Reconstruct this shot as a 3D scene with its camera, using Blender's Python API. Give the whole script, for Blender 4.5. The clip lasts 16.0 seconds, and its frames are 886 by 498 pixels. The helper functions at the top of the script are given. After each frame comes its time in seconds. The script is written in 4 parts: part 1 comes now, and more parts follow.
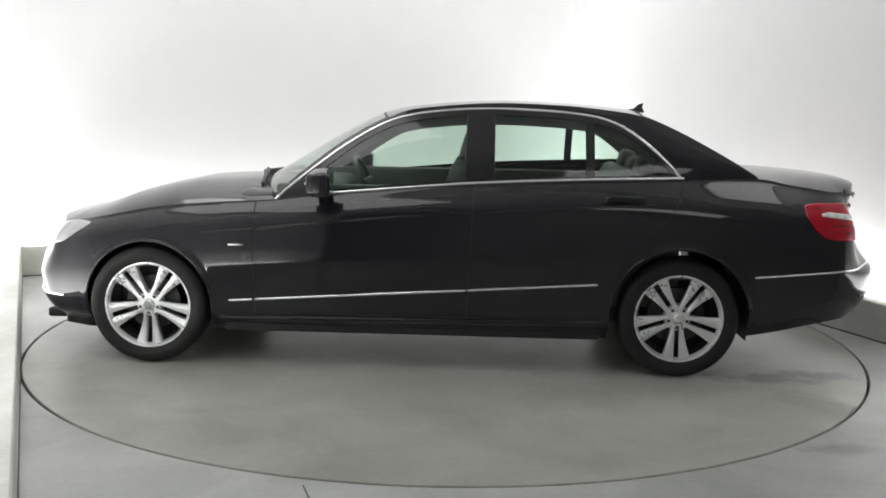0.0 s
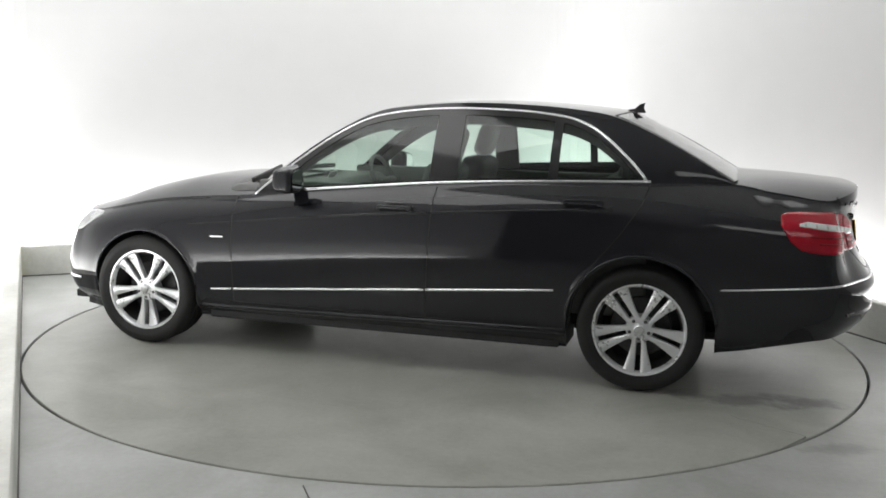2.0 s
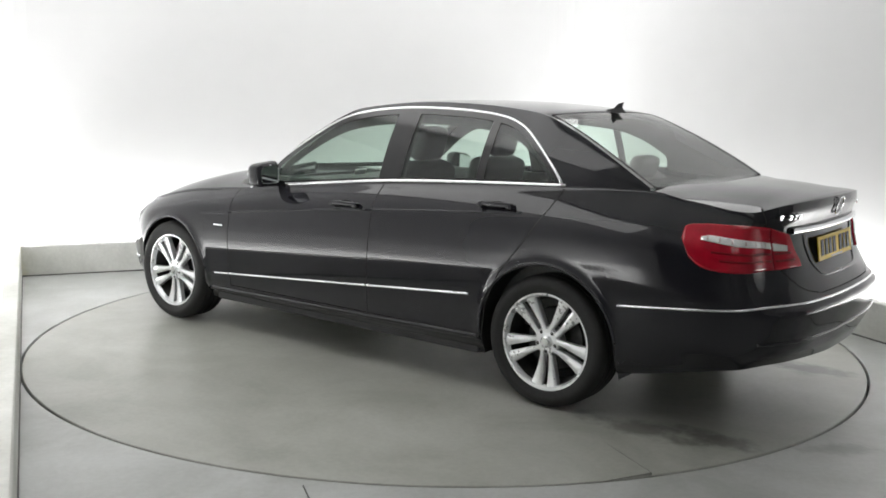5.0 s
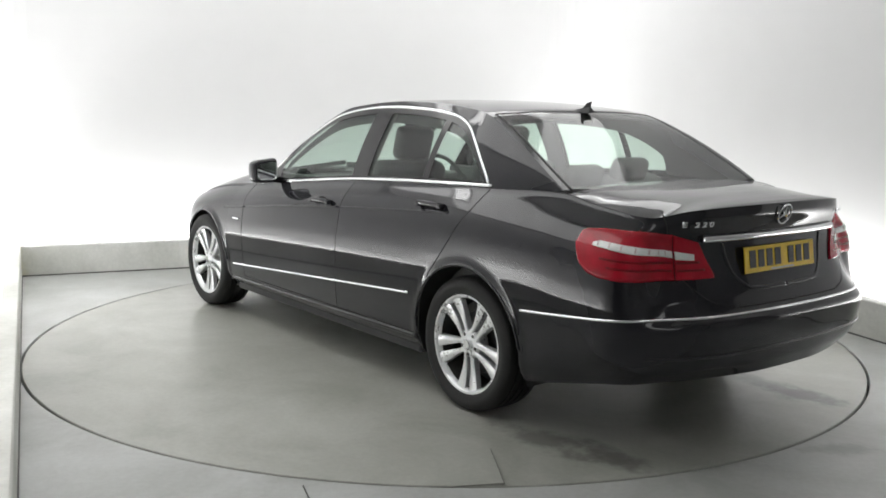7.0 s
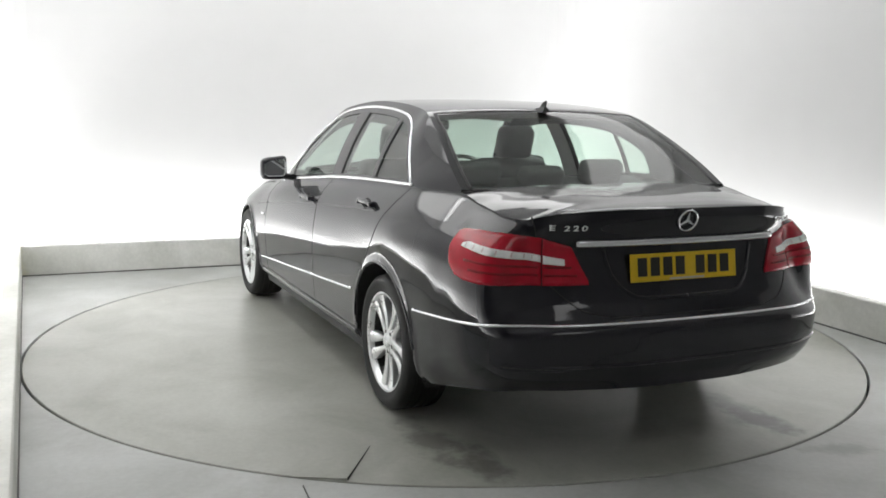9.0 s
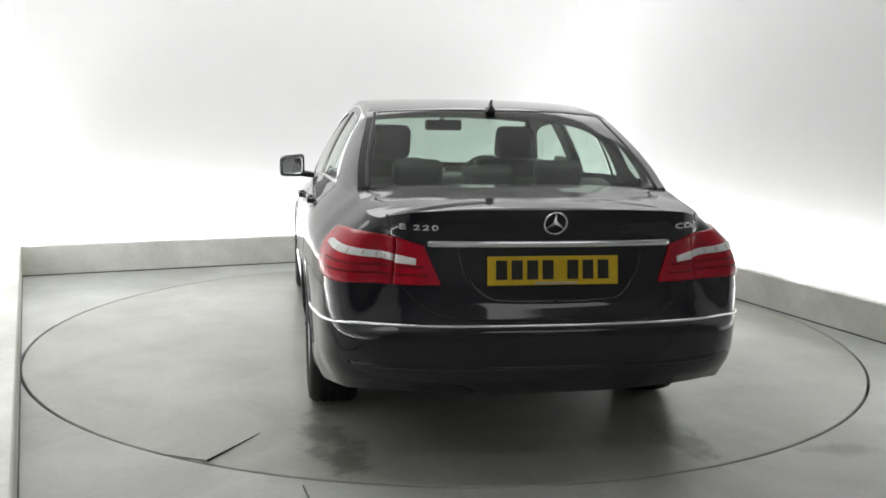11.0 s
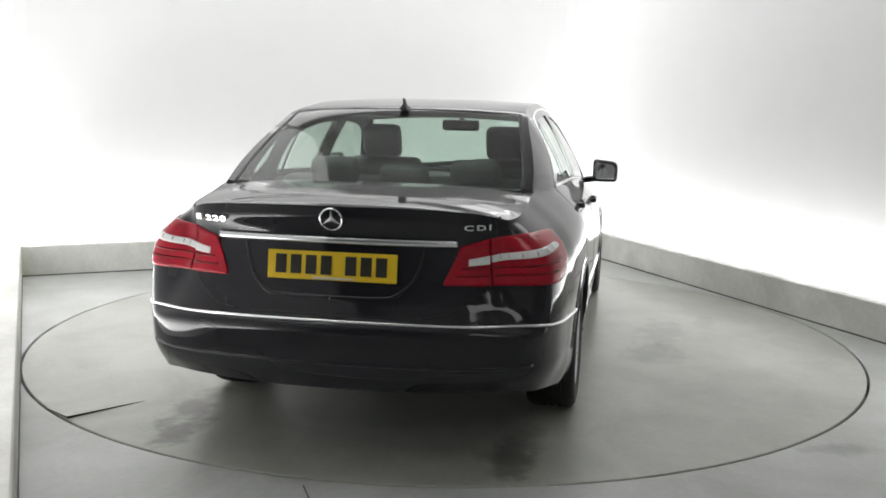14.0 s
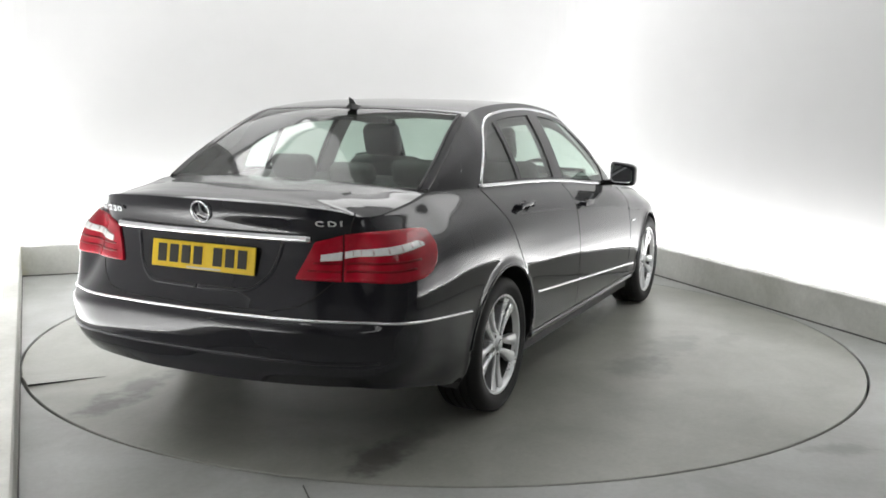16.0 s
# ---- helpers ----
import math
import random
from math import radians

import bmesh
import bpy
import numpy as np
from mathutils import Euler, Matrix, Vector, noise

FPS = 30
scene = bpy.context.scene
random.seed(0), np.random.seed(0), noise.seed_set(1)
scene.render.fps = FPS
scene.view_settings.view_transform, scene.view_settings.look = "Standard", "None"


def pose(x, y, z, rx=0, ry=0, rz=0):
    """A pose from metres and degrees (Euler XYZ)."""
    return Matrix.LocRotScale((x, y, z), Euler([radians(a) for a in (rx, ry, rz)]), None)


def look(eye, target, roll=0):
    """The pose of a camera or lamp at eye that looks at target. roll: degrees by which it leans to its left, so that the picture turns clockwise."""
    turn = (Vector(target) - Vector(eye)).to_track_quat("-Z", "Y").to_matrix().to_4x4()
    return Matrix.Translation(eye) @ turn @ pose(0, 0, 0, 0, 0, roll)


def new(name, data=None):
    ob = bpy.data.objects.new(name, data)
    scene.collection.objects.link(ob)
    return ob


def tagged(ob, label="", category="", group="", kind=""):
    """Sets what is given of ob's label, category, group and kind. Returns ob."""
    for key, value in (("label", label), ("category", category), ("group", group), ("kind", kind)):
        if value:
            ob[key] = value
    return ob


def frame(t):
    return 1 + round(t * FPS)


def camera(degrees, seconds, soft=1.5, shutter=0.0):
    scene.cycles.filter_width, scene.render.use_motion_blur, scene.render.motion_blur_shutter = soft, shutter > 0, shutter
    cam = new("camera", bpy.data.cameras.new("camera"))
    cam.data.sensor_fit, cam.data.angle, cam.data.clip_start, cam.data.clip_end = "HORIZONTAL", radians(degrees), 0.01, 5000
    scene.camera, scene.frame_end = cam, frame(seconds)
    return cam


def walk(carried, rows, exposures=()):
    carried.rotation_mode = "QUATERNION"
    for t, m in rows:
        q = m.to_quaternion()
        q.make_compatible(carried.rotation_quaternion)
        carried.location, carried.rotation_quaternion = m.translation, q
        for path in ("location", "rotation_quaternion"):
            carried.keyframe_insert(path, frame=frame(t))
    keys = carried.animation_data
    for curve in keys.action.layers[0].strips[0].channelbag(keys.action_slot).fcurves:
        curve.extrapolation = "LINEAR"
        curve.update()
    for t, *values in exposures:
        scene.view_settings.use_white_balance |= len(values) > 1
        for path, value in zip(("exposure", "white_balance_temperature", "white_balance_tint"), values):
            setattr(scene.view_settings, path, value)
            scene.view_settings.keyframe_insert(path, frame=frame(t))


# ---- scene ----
# The camera stands on a tripod before the turntable.
cam = camera(49.884, 16.0, soft=1.7)
EYE = (0.0, -5.9119, 1.4426)
AIM = (-0.0155, -0.9699, 0.6832)
VIEW = look(EYE, AIM, 0.984)
walk(cam, [(0.0, VIEW), (16.0, VIEW)])

# ---------------------------------------------------------------- light
world = bpy.data.worlds.new("studio_dark")
world.use_nodes = True
world.node_tree.nodes["Background"].inputs[0].default_value = (0.9, 0.95, 1.0, 1)
world.node_tree.nodes["Background"].inputs[1].default_value = 0.02
scene.world = world
scene.view_settings.exposure = 0.0

COVE_POWER = 11.7      # per lamp tube row behind the ledges
PANEL_GLOW = 1.80        # luminous ceiling panels round the turntable


def area_lamp(name, place, aim, sx, sy, power, colour=(1, 1, 1)):
    data = bpy.data.lights.new(name, "AREA")
    data.shape, data.size, data.size_y, data.energy, data.color = "RECTANGLE", sx, sy, power, colour
    ob = new(name, data)
    ob.matrix_world = look(place, aim)
    return ob


# ---------------------------------------------------------------- materials
def material(name, base, rough=0.5, metal=0.0, coat=0.0, spec=0.5, grain=0.0, scale=30.0, bump=0.0, bump_scale=200.0,
             tint=None, rough_var=0.0, emit=None):
    m = bpy.data.materials.new(name)
    m.use_nodes = True
    nt = m.node_tree
    b = nt.nodes["Principled BSDF"]
    b.inputs["Base Color"].default_value = (*base, 1)
    b.inputs["Roughness"].default_value = rough
    b.inputs["Metallic"].default_value = metal
    b.inputs["Coat Weight"].default_value = coat
    b.inputs["Coat Roughness"].default_value = 0.03
    b.inputs["Specular IOR Level"].default_value = spec
    if emit:
        b.inputs["Emission Color"].default_value = (*emit[0], 1)
        b.inputs["Emission Strength"].default_value = emit[1]
    co = nt.nodes.new("ShaderNodeTexCoord")
    if grain or rough_var:
        n1 = nt.nodes.new("ShaderNodeTexNoise")
        n1.inputs["Scale"].default_value, n1.inputs["Detail"].default_value = scale, 6
        n2 = nt.nodes.new("ShaderNodeTexNoise")
        n2.inputs["Scale"].default_value, n2.inputs["Detail"].default_value = scale * 0.12, 4
        mix = nt.nodes.new("ShaderNodeMath")
        mix.operation = "MULTIPLY_ADD"
        mix.inputs[1].default_value = 0.5
        half = nt.nodes.new("ShaderNodeMath")
        half.operation = "MULTIPLY"
        half.inputs[1].default_value = 0.5
        for n in (n1, n2):
            nt.links.new(co.outputs["Object"], n.inputs["Vector"])
        nt.links.new(n1.outputs["Fac"], half.inputs[0])
        nt.links.new(n2.outputs["Fac"], mix.inputs[0])
        nt.links.new(half.outputs[0], mix.inputs[2])
        if grain:
            ramp = nt.nodes.new("ShaderNodeValToRGB")
            low = tint or tuple(c * (1 - grain) for c in base)
            ramp.color_ramp.elements[0].position, ramp.color_ramp.elements[1].position = 0.35, 0.65
            ramp.color_ramp.elements[0].color, ramp.color_ramp.elements[1].color = (*low, 1), (*base, 1)
            nt.links.new(mix.outputs[0], ramp.inputs[0])
            nt.links.new(ramp.outputs[0], b.inputs["Base Color"])
        if rough_var:
            mr = nt.nodes.new("ShaderNodeMapRange")
            mr.inputs["From Min"].default_value, mr.inputs["From Max"].default_value = 0.3, 0.7
            mr.inputs["To Min"].default_value, mr.inputs["To Max"].default_value = max(0.02, rough - rough_var), rough + rough_var
            nt.links.new(mix.outputs[0], mr.inputs["Value"])
            nt.links.new(mr.outputs[0], b.inputs["Roughness"])
    if bump:
        nb = nt.nodes.new("ShaderNodeTexNoise")
        nb.inputs["Scale"].default_value, nb.inputs["Detail"].default_value = bump_scale, 5
        bu = nt.nodes.new("ShaderNodeBump")
        bu.inputs["Strength"].default_value, bu.inputs["Distance"].default_value = bump, 0.002
        nt.links.new(co.outputs["Object"], nb.inputs["Vector"])
        nt.links.new(nb.outputs["Fac"], bu.inputs["Height"])
        nt.links.new(bu.outputs[0], b.inputs["Normal"])
    return m


def glass_material(name, tint, rough=0.0, power=4.2):
    m = bpy.data.materials.new(name)
    m.use_nodes = True
    nt = m.node_tree
    nt.nodes.remove(nt.nodes["Principled BSDF"])
    out = nt.nodes["Material Output"]
    tr, gl, mix, lw, pw, mr = (nt.nodes.new("ShaderNode" + k) for k in ("BsdfTransparent", "BsdfGlossy", "MixShader", "LayerWeight", "Math", "MapRange"))
    tr.inputs[0].default_value = (*tint, 1)
    gl.inputs["Roughness"].default_value = rough
    gl.inputs["Color"].default_value = (1, 1, 1, 1)
    lw.inputs["Blend"].default_value = 0.5
    pw.operation = "POWER"
    pw.inputs[1].default_value = power
    mr.inputs["To Min"].default_value = 0.05
    nt.links.new(lw.outputs["Facing"], pw.inputs[0])
    nt.links.new(pw.outputs[0], mr.inputs["Value"])
    nt.links.new(mr.outputs[0], mix.inputs[0])
    nt.links.new(tr.outputs[0], mix.inputs[1])
    nt.links.new(gl.outputs[0], mix.inputs[2])
    nt.links.new(mix.outputs[0], out.inputs["Surface"])
    return m


PAINT = material("black_car_paint", (0.014, 0.014, 0.018), 0.06, 0.0, coat=0.1, spec=0.47, rough_var=0.015, scale=25)
# sheen turns the lacquer paler at grazing angles
for key, value in (("Sheen Weight", 0.25), ("Sheen Roughness", 0.30)):
    PAINT.node_tree.nodes["Principled BSDF"].inputs[key].default_value = value
TRIM = material("black_gloss_trim", (0.010, 0.010, 0.011), 0.18, coat=0.3)
PLASTIC = material("black_plastic", (0.014, 0.014, 0.015), 0.5, grain=0.3, scale=80)
RUBBER = material("tyre_rubber", (0.011, 0.011, 0.011), 0.65, grain=0.35, scale=40, bump=0.3)
CHROME_MAT = material("chrome", (0.86, 0.87, 0.88), 0.12, 1.0, rough_var=0.05, scale=50)
ALLOY = material("silver_alloy", (0.80, 0.81, 0.82), 0.30, 0.60, coat=0.4, rough_var=0.06, scale=60)
BARREL = material("dark_barrel", (0.045, 0.044, 0.042), 0.55, 0.5, grain=0.4, scale=40)
DARKMETAL = material("brake_metal", (0.10, 0.10, 0.10), 0.5, 0.8, grain=0.4, scale=40)
LENS_RED = material("red_lens", (0.60, 0.008, 0.030), 0.12, spec=0.35, coat=0.2, grain=0.40, scale=14)
LENS_RED_DARK = material("deep_red_lens", (0.30, 0.005, 0.014), 0.35, spec=0.15, grain=0.4, scale=20)
DIVIDER = material("pink_grey_lens", (0.78, 0.64, 0.64), 0.2, grain=0.3, scale=40)
LENS_CLEAR = material("clear_lens", (0.95, 0.94, 0.93), 0.10, 0.0, coat=1.0, grain=0.12, scale=60)
HEAD_LENS = material("headlamp_lens", (0.78, 0.79, 0.80), 0.08, 0.5, coat=1.0, grain=0.3, scale=20)
LEATHER = material("dark_leather", (0.13, 0.133, 0.127), 0.5, grain=0.3, scale=40, bump=0.08, bump_scale=150)
CLOTH = material("grey_headlining", (0.22, 0.22, 0.21), 0.9, grain=0.15, scale=90)
LINING = material("dark_grey_lining", (0.05, 0.05, 0.05), 0.8, grain=0.2, scale=60)
DARK_CLOTH = material("dark_carpet", (0.02, 0.02, 0.02), 0.95, grain=0.4, scale=60)
PLATE_YELLOW = material("yellow_plate", (0.85, 0.58, 0.02), 0.35, grain=0.12, scale=30)
PLATE_DARK = material("plate_dark", (0.02, 0.018, 0.012), 0.4)
PLATE_PALE = material("pale_strip", (0.55, 0.53, 0.45), 0.4)
GLASS = glass_material("tinted_glass", (0.70, 0.80, 0.74))
REAR_GLASS = glass_material("rear_tinted_glass", (0.66, 0.76, 0.70), 0.03, 5.0)
MIRROR = material("mirror_glass", (0.70, 0.72, 0.73), 0.03, 1.0)
WALL = material("white_studio_paint", (0.76, 0.76, 0.76), 0.75, grain=0.03, scale=3, bump=0.05, bump_scale=60)
STAIN = material("yellow_stain_paint", (0.62, 0.60, 0.38), 0.6, grain=0.2, scale=30)
BLACKOUT = material("grey_hall_paint", (0.66, 0.66, 0.66), 0.9, grain=0.2, scale=2)
CEIL = material("white_ceiling_paint", (0.78, 0.78, 0.78), 0.8, grain=0.04, scale=3)
SEAM = material("dark_gap", (0.012, 0.012, 0.011), 0.8, grain=0.4, scale=15)
PANEL = material("luminous_panel", (0.8, 0.8, 0.8), 0.6, emit=((1.0, 1.0, 0.99), PANEL_GLOW))


def floor_material(name, base, low, seed, stains=(), stain_colour=(0.15, 0.148, 0.13), rough=0.26):
    """Grey painted concrete: cloudy wear, wheel scuffs, damp dull patches, satin varnish."""
    m = bpy.data.materials.new(name)
    m.use_nodes = True
    nt = m.node_tree
    b = nt.nodes["Principled BSDF"]
    co = nt.nodes.new("ShaderNodeTexCoord")
    mp = nt.nodes.new("ShaderNodeMapping")
    mp.inputs["Location"].default_value = (seed, seed * 0.7, 0)
    nt.links.new(co.outputs["Object"], mp.inputs["Vector"])

    def noise_node(scale, detail, rough=0.55, dist=0.0):
        n = nt.nodes.new("ShaderNodeTexNoise")
        n.inputs["Scale"].default_value, n.inputs["Detail"].default_value = scale, detail
        n.inputs["Roughness"].default_value, n.inputs["Distortion"].default_value = rough, dist
        nt.links.new(mp.outputs[0], n.inputs["Vector"])
        return n

    def ramp(src, a, bb, ca, cb):
        r = nt.nodes.new("ShaderNodeValToRGB")
        r.color_ramp.elements[0].position, r.color_ramp.elements[1].position = a, bb
        r.color_ramp.elements[0].color, r.color_ramp.elements[1].color = (*ca, 1), (*cb, 1)
        nt.links.new(src, r.inputs[0])
        return r

    def mult(a, c, fac=1.0):
        x = nt.nodes.new("ShaderNodeMix")
        x.data_type, x.blend_type = "RGBA", "MULTIPLY"
        x.inputs["Factor"].default_value = fac
        nt.links.new(a, x.inputs["A"])
        nt.links.new(c, x.inputs["B"])
        return x.outputs["Result"]

    clouds = ramp(noise_node(0.55, 2, 0.4, 0.0).outputs["Fac"], 0.3, 0.7, low, base)
    grain = ramp(noise_node(38, 5, 0.6).outputs["Fac"], 0.3, 0.7, (0.90, 0.90, 0.90), (1, 1, 1))
    blots = ramp(noise_node(1.9, 6, 0.62, 0.4).outputs["Fac"], 0.34, 0.64, (0.80, 0.805, 0.775), (1.06, 1.06, 1.05))
    colour = mult(mult(clouds.outputs[0], grain.outputs[0]), blots.outputs[0])
    # damp smears of their own outline, where tyres and feet have been
    smear = noise_node(7.0, 4, 0.6, 0.0)
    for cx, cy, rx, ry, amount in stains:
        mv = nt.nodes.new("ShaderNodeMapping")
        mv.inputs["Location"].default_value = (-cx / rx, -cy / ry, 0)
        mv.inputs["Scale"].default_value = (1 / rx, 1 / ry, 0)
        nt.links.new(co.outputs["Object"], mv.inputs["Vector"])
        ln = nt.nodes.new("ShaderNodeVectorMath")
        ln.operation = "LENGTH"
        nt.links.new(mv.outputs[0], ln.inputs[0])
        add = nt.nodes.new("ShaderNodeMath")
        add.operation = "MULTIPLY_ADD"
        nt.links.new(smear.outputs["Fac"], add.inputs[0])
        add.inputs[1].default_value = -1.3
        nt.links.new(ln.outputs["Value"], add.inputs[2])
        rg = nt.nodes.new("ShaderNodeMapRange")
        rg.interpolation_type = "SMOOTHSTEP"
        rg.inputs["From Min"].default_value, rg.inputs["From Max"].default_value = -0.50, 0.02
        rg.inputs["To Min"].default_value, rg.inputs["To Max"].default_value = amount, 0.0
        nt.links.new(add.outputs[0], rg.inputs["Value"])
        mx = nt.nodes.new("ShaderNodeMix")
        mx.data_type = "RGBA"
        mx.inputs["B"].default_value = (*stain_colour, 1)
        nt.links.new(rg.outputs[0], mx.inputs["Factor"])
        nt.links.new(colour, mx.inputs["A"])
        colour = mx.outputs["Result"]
    nt.links.new(colour, b.inputs["Base Color"])
    b.inputs["Roughness"].default_value = rough + 0.07
    b.inputs["Specular IOR Level"].default_value = 0.45
    bu = nt.nodes.new("ShaderNodeBump")
    bu.inputs["Strength"].default_value, bu.inputs["Distance"].default_value = 0.15, 0.002
    nt.links.new(noise_node(70, 4).outputs["Fac"], bu.inputs["Height"])
    nt.links.new(bu.outputs[0], b.inputs["Normal"])
    return m


LEDGE = floor_material("white_ledge_paint", (0.80, 0.80, 0.775), (0.72, 0.72, 0.69), 5.0, [(-3.40, 1.57, 0.10, 0.10, 0.55)], (0.62, 0.60, 0.30), 0.55)
FLOOR = floor_material("grey_floor_paint", (0.52, 0.532, 0.522), (0.45, 0.46, 0.45), 3.0, [(1.72, -1.98, 0.30, 0.17, 0.5), (2.05, -2.05, 0.25, 0.15, 0.35), (2.2, -1.7, 0.3, 0.12, 0.3)])
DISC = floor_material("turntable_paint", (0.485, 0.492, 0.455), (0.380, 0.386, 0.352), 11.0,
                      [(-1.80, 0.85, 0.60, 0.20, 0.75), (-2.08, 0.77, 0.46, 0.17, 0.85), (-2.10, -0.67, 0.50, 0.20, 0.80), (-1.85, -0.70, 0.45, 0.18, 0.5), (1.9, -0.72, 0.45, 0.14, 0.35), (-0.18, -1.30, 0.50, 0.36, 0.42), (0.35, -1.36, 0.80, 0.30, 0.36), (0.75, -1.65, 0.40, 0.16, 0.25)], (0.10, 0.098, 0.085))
JOINT = material("dirty_joint", (0.16, 0.158, 0.15), 0.8, grain=0.5, scale=12)


# ---------------------------------------------------------------- mesh helpers
def mesh_object(name, verts, faces, mat, parent=None, smooth=False, label=""):
    me = bpy.data.meshes.new(name)
    me.from_pydata([tuple(v) for v in verts], [], faces)
    if mat:
        me.materials.append(mat)
    if smooth:
        me.polygons.foreach_set("use_smooth", [True] * len(me.polygons))
    me.update()
    ob = new(name, me)
    if parent:
        ob.parent = parent
    if label:
        ob["label"] = label
    return ob


def part(name, bm, mat, parent, label="", smooth=True, angle=None):
    bmesh.ops.recalc_face_normals(bm, faces=bm.faces)
    me = bpy.data.meshes.new(name)
    bm.to_mesh(me)
    bm.free()
    me.materials.append(mat)
    me.polygons.foreach_set("use_smooth", [smooth] * len(me.polygons))
    if smooth:
        me.set_sharp_from_angle(angle=radians(angle or 35))
    ob = new(name, me)
    if parent:
        ob.parent = parent
    if label:
        ob["label"] = label
    return ob


def box(bm, centre, size, bevel=0.0, turn=None, segs=2):
    m = Matrix.Translation(centre)
    if turn is not None:
        m = m @ turn
    made = bmesh.ops.create_cube(bm, size=1.0, matrix=m @ Matrix.Diagonal((*size, 1)))
    if bevel:
        edges = list({e for v in made["verts"] for e in v.link_edges})
        bmesh.ops.bevel(bm, geom=edges, offset=bevel, segments=segs, affect="EDGES", profile=0.5)


def lathe(bm, profile, n=48, axis="y", matrix=None):
    """Turn (radius, along) rows round an axis."""
    rows = []
    for r, a in profile:
        ring = []
        for k in range(n):
            t = 2 * math.pi * k / n
            p = Vector((r * math.cos(t), a, r * math.sin(t))) if axis == "y" else Vector((r * math.cos(t), r * math.sin(t), a))
            ring.append(bm.verts.new(matrix @ p if matrix else p))
        rows.append(ring)
    for i in range(len(rows) - 1):
        for k in range(n):
            bm.faces.new((rows[i][k], rows[i][(k + 1) % n], rows[i + 1][(k + 1) % n], rows[i + 1][k]))
    return rows


def catmull(rows, n, mirrored=False):
    """A smooth curve through the rows, resampled to n points of even length; mirrored: it goes on symmetrically past y = 0."""
    p = np.array(rows, float)
    flip = np.ones(p.shape[1])
    flip[1] = -1
    p = np.vstack([p[1] * flip, p, p[-2] * flip]) if mirrored else np.vstack([2 * p[0] - p[1], p, 2 * p[-1] - p[-2]])
    out = []
    for i in range(1, len(p) - 2):
        for t in np.linspace(0, 1, 24, endpoint=False):
            a, b, c, d = p[i - 1], p[i], p[i + 1], p[i + 2]
            out.append(0.5 * (2 * b + (c - a) * t + (2 * a - 5 * b + 4 * c - d) * t * t + (3 * b - a - 3 * c + d) * t ** 3))
    out.append(p[-2])
    out = np.array(out)
    ll = np.concatenate([[0], np.cumsum(np.linalg.norm(np.diff(out[:, :min(3, out.shape[1])], axis=0), axis=1))])
    want = np.linspace(0, ll[-1], n)
    return np.stack([np.interp(want, ll, out[:, k]) for k in range(out.shape[1])], 1), want


def strip_along(name, pts, normals, width, proud, mat, parent, label="", side=None):
    """A thin moulding along pts, width across and proud of the surface, with a chamfered section."""
    pts, normals = [Vector(q) for q in pts], [Vector(q).normalized() for q in normals]
    verts, faces = [], []
    for i, q in enumerate(pts):
        d = (pts[min(i + 1, len(pts) - 1)] - pts[max(i - 1, 0)]).normalized()
        s = d.cross(normals[i]).normalized()
        for across, up in ((-0.5, -0.004), (-0.5, proud * 0.4), (-0.25, proud), (0.25, proud), (0.5, proud * 0.4), (0.5, -0.004)):
            verts.append(q + s * across * width + normals[i] * up)
    k = 6
    for i in range(len(pts) - 1):
        for j in range(k - 1):
            faces.append((i * k + j, i * k + j + 1, (i + 1) * k + j + 1, (i + 1) * k + j))
    faces += [tuple(range(k)), tuple(range((len(pts) - 1) * k, len(pts) * k))]
    return mesh_object(name, verts, faces, mat, parent, True, label)


# ---------------------------------------------------------------- the studio
RADIUS = 2.466
CORNER_L, CORNER_R = Vector((-3.408, 1.615, 0)), Vector((1.224, 3.650, 0))
END_L, END_R = Vector((-1.075, -3.70, 0)), Vector((3.54, -2.05, 0))
PATH = [END_L, CORNER_L, CORNER_R, END_R]


def offset_path(path, d, cut=0.0, n=10):
    """The path moved outwards by d, with its inner corners rounded by cut."""
    dirs = [(path[i + 1] - path[i]).normalized() for i in range(len(path) - 1)]
    outs = [Vector((-v.y, v.x, 0)) for v in dirs]
    pts = [path[0] + outs[0] * d]
    for i in range(1, len(path) - 1):
        a, b = outs[i - 1], outs[i]
        k = (a + b) / (1 + a.dot(b))
        c = path[i] + k * d
        if cut:
            p0, p1 = c - dirs[i - 1] * cut, c + dirs[i] * cut
            for j in range(n + 1):
                t = j / n
                pts.append(p0 * (1 - t) ** 2 + c * 2 * t * (1 - t) + p1 * t * t)
        else:
            pts.append(c)
    pts.append(path[-1] + outs[-1] * d)
    return pts


def wall_between(name, inner, outer, z0, z1, mat, label, bevel=0.0):
    verts, faces, n = [], [], len(inner)
    levels = [(0, z0), (0, z1 - bevel), (bevel, z1)] if bevel else [(0, z0), (0, z1)]
    for a, b in zip(inner, outer):
        d = (b - a).normalized()
        for off, z in levels:
            verts.append((a + d * off) + Vector((0, 0, z)))
        for off, z in reversed(levels):
            verts.append((b - d * off) + Vector((0, 0, z)))
    k = 2 * len(levels)
    for i in range(n - 1):
        for j in range(k):
            faces.append((i * k + j, i * k + (j + 1) % k, (i + 1) * k + (j + 1) % k, (i + 1) * k + j))
    faces += [tuple(range(k)), tuple(range((n - 1) * k, n * k))]
    ob = mesh_object(name, verts, faces, mat)
    return tagged(ob, label, "wall", kind="structure")


TROUGH = 0.32
HEIGHT = 3.7


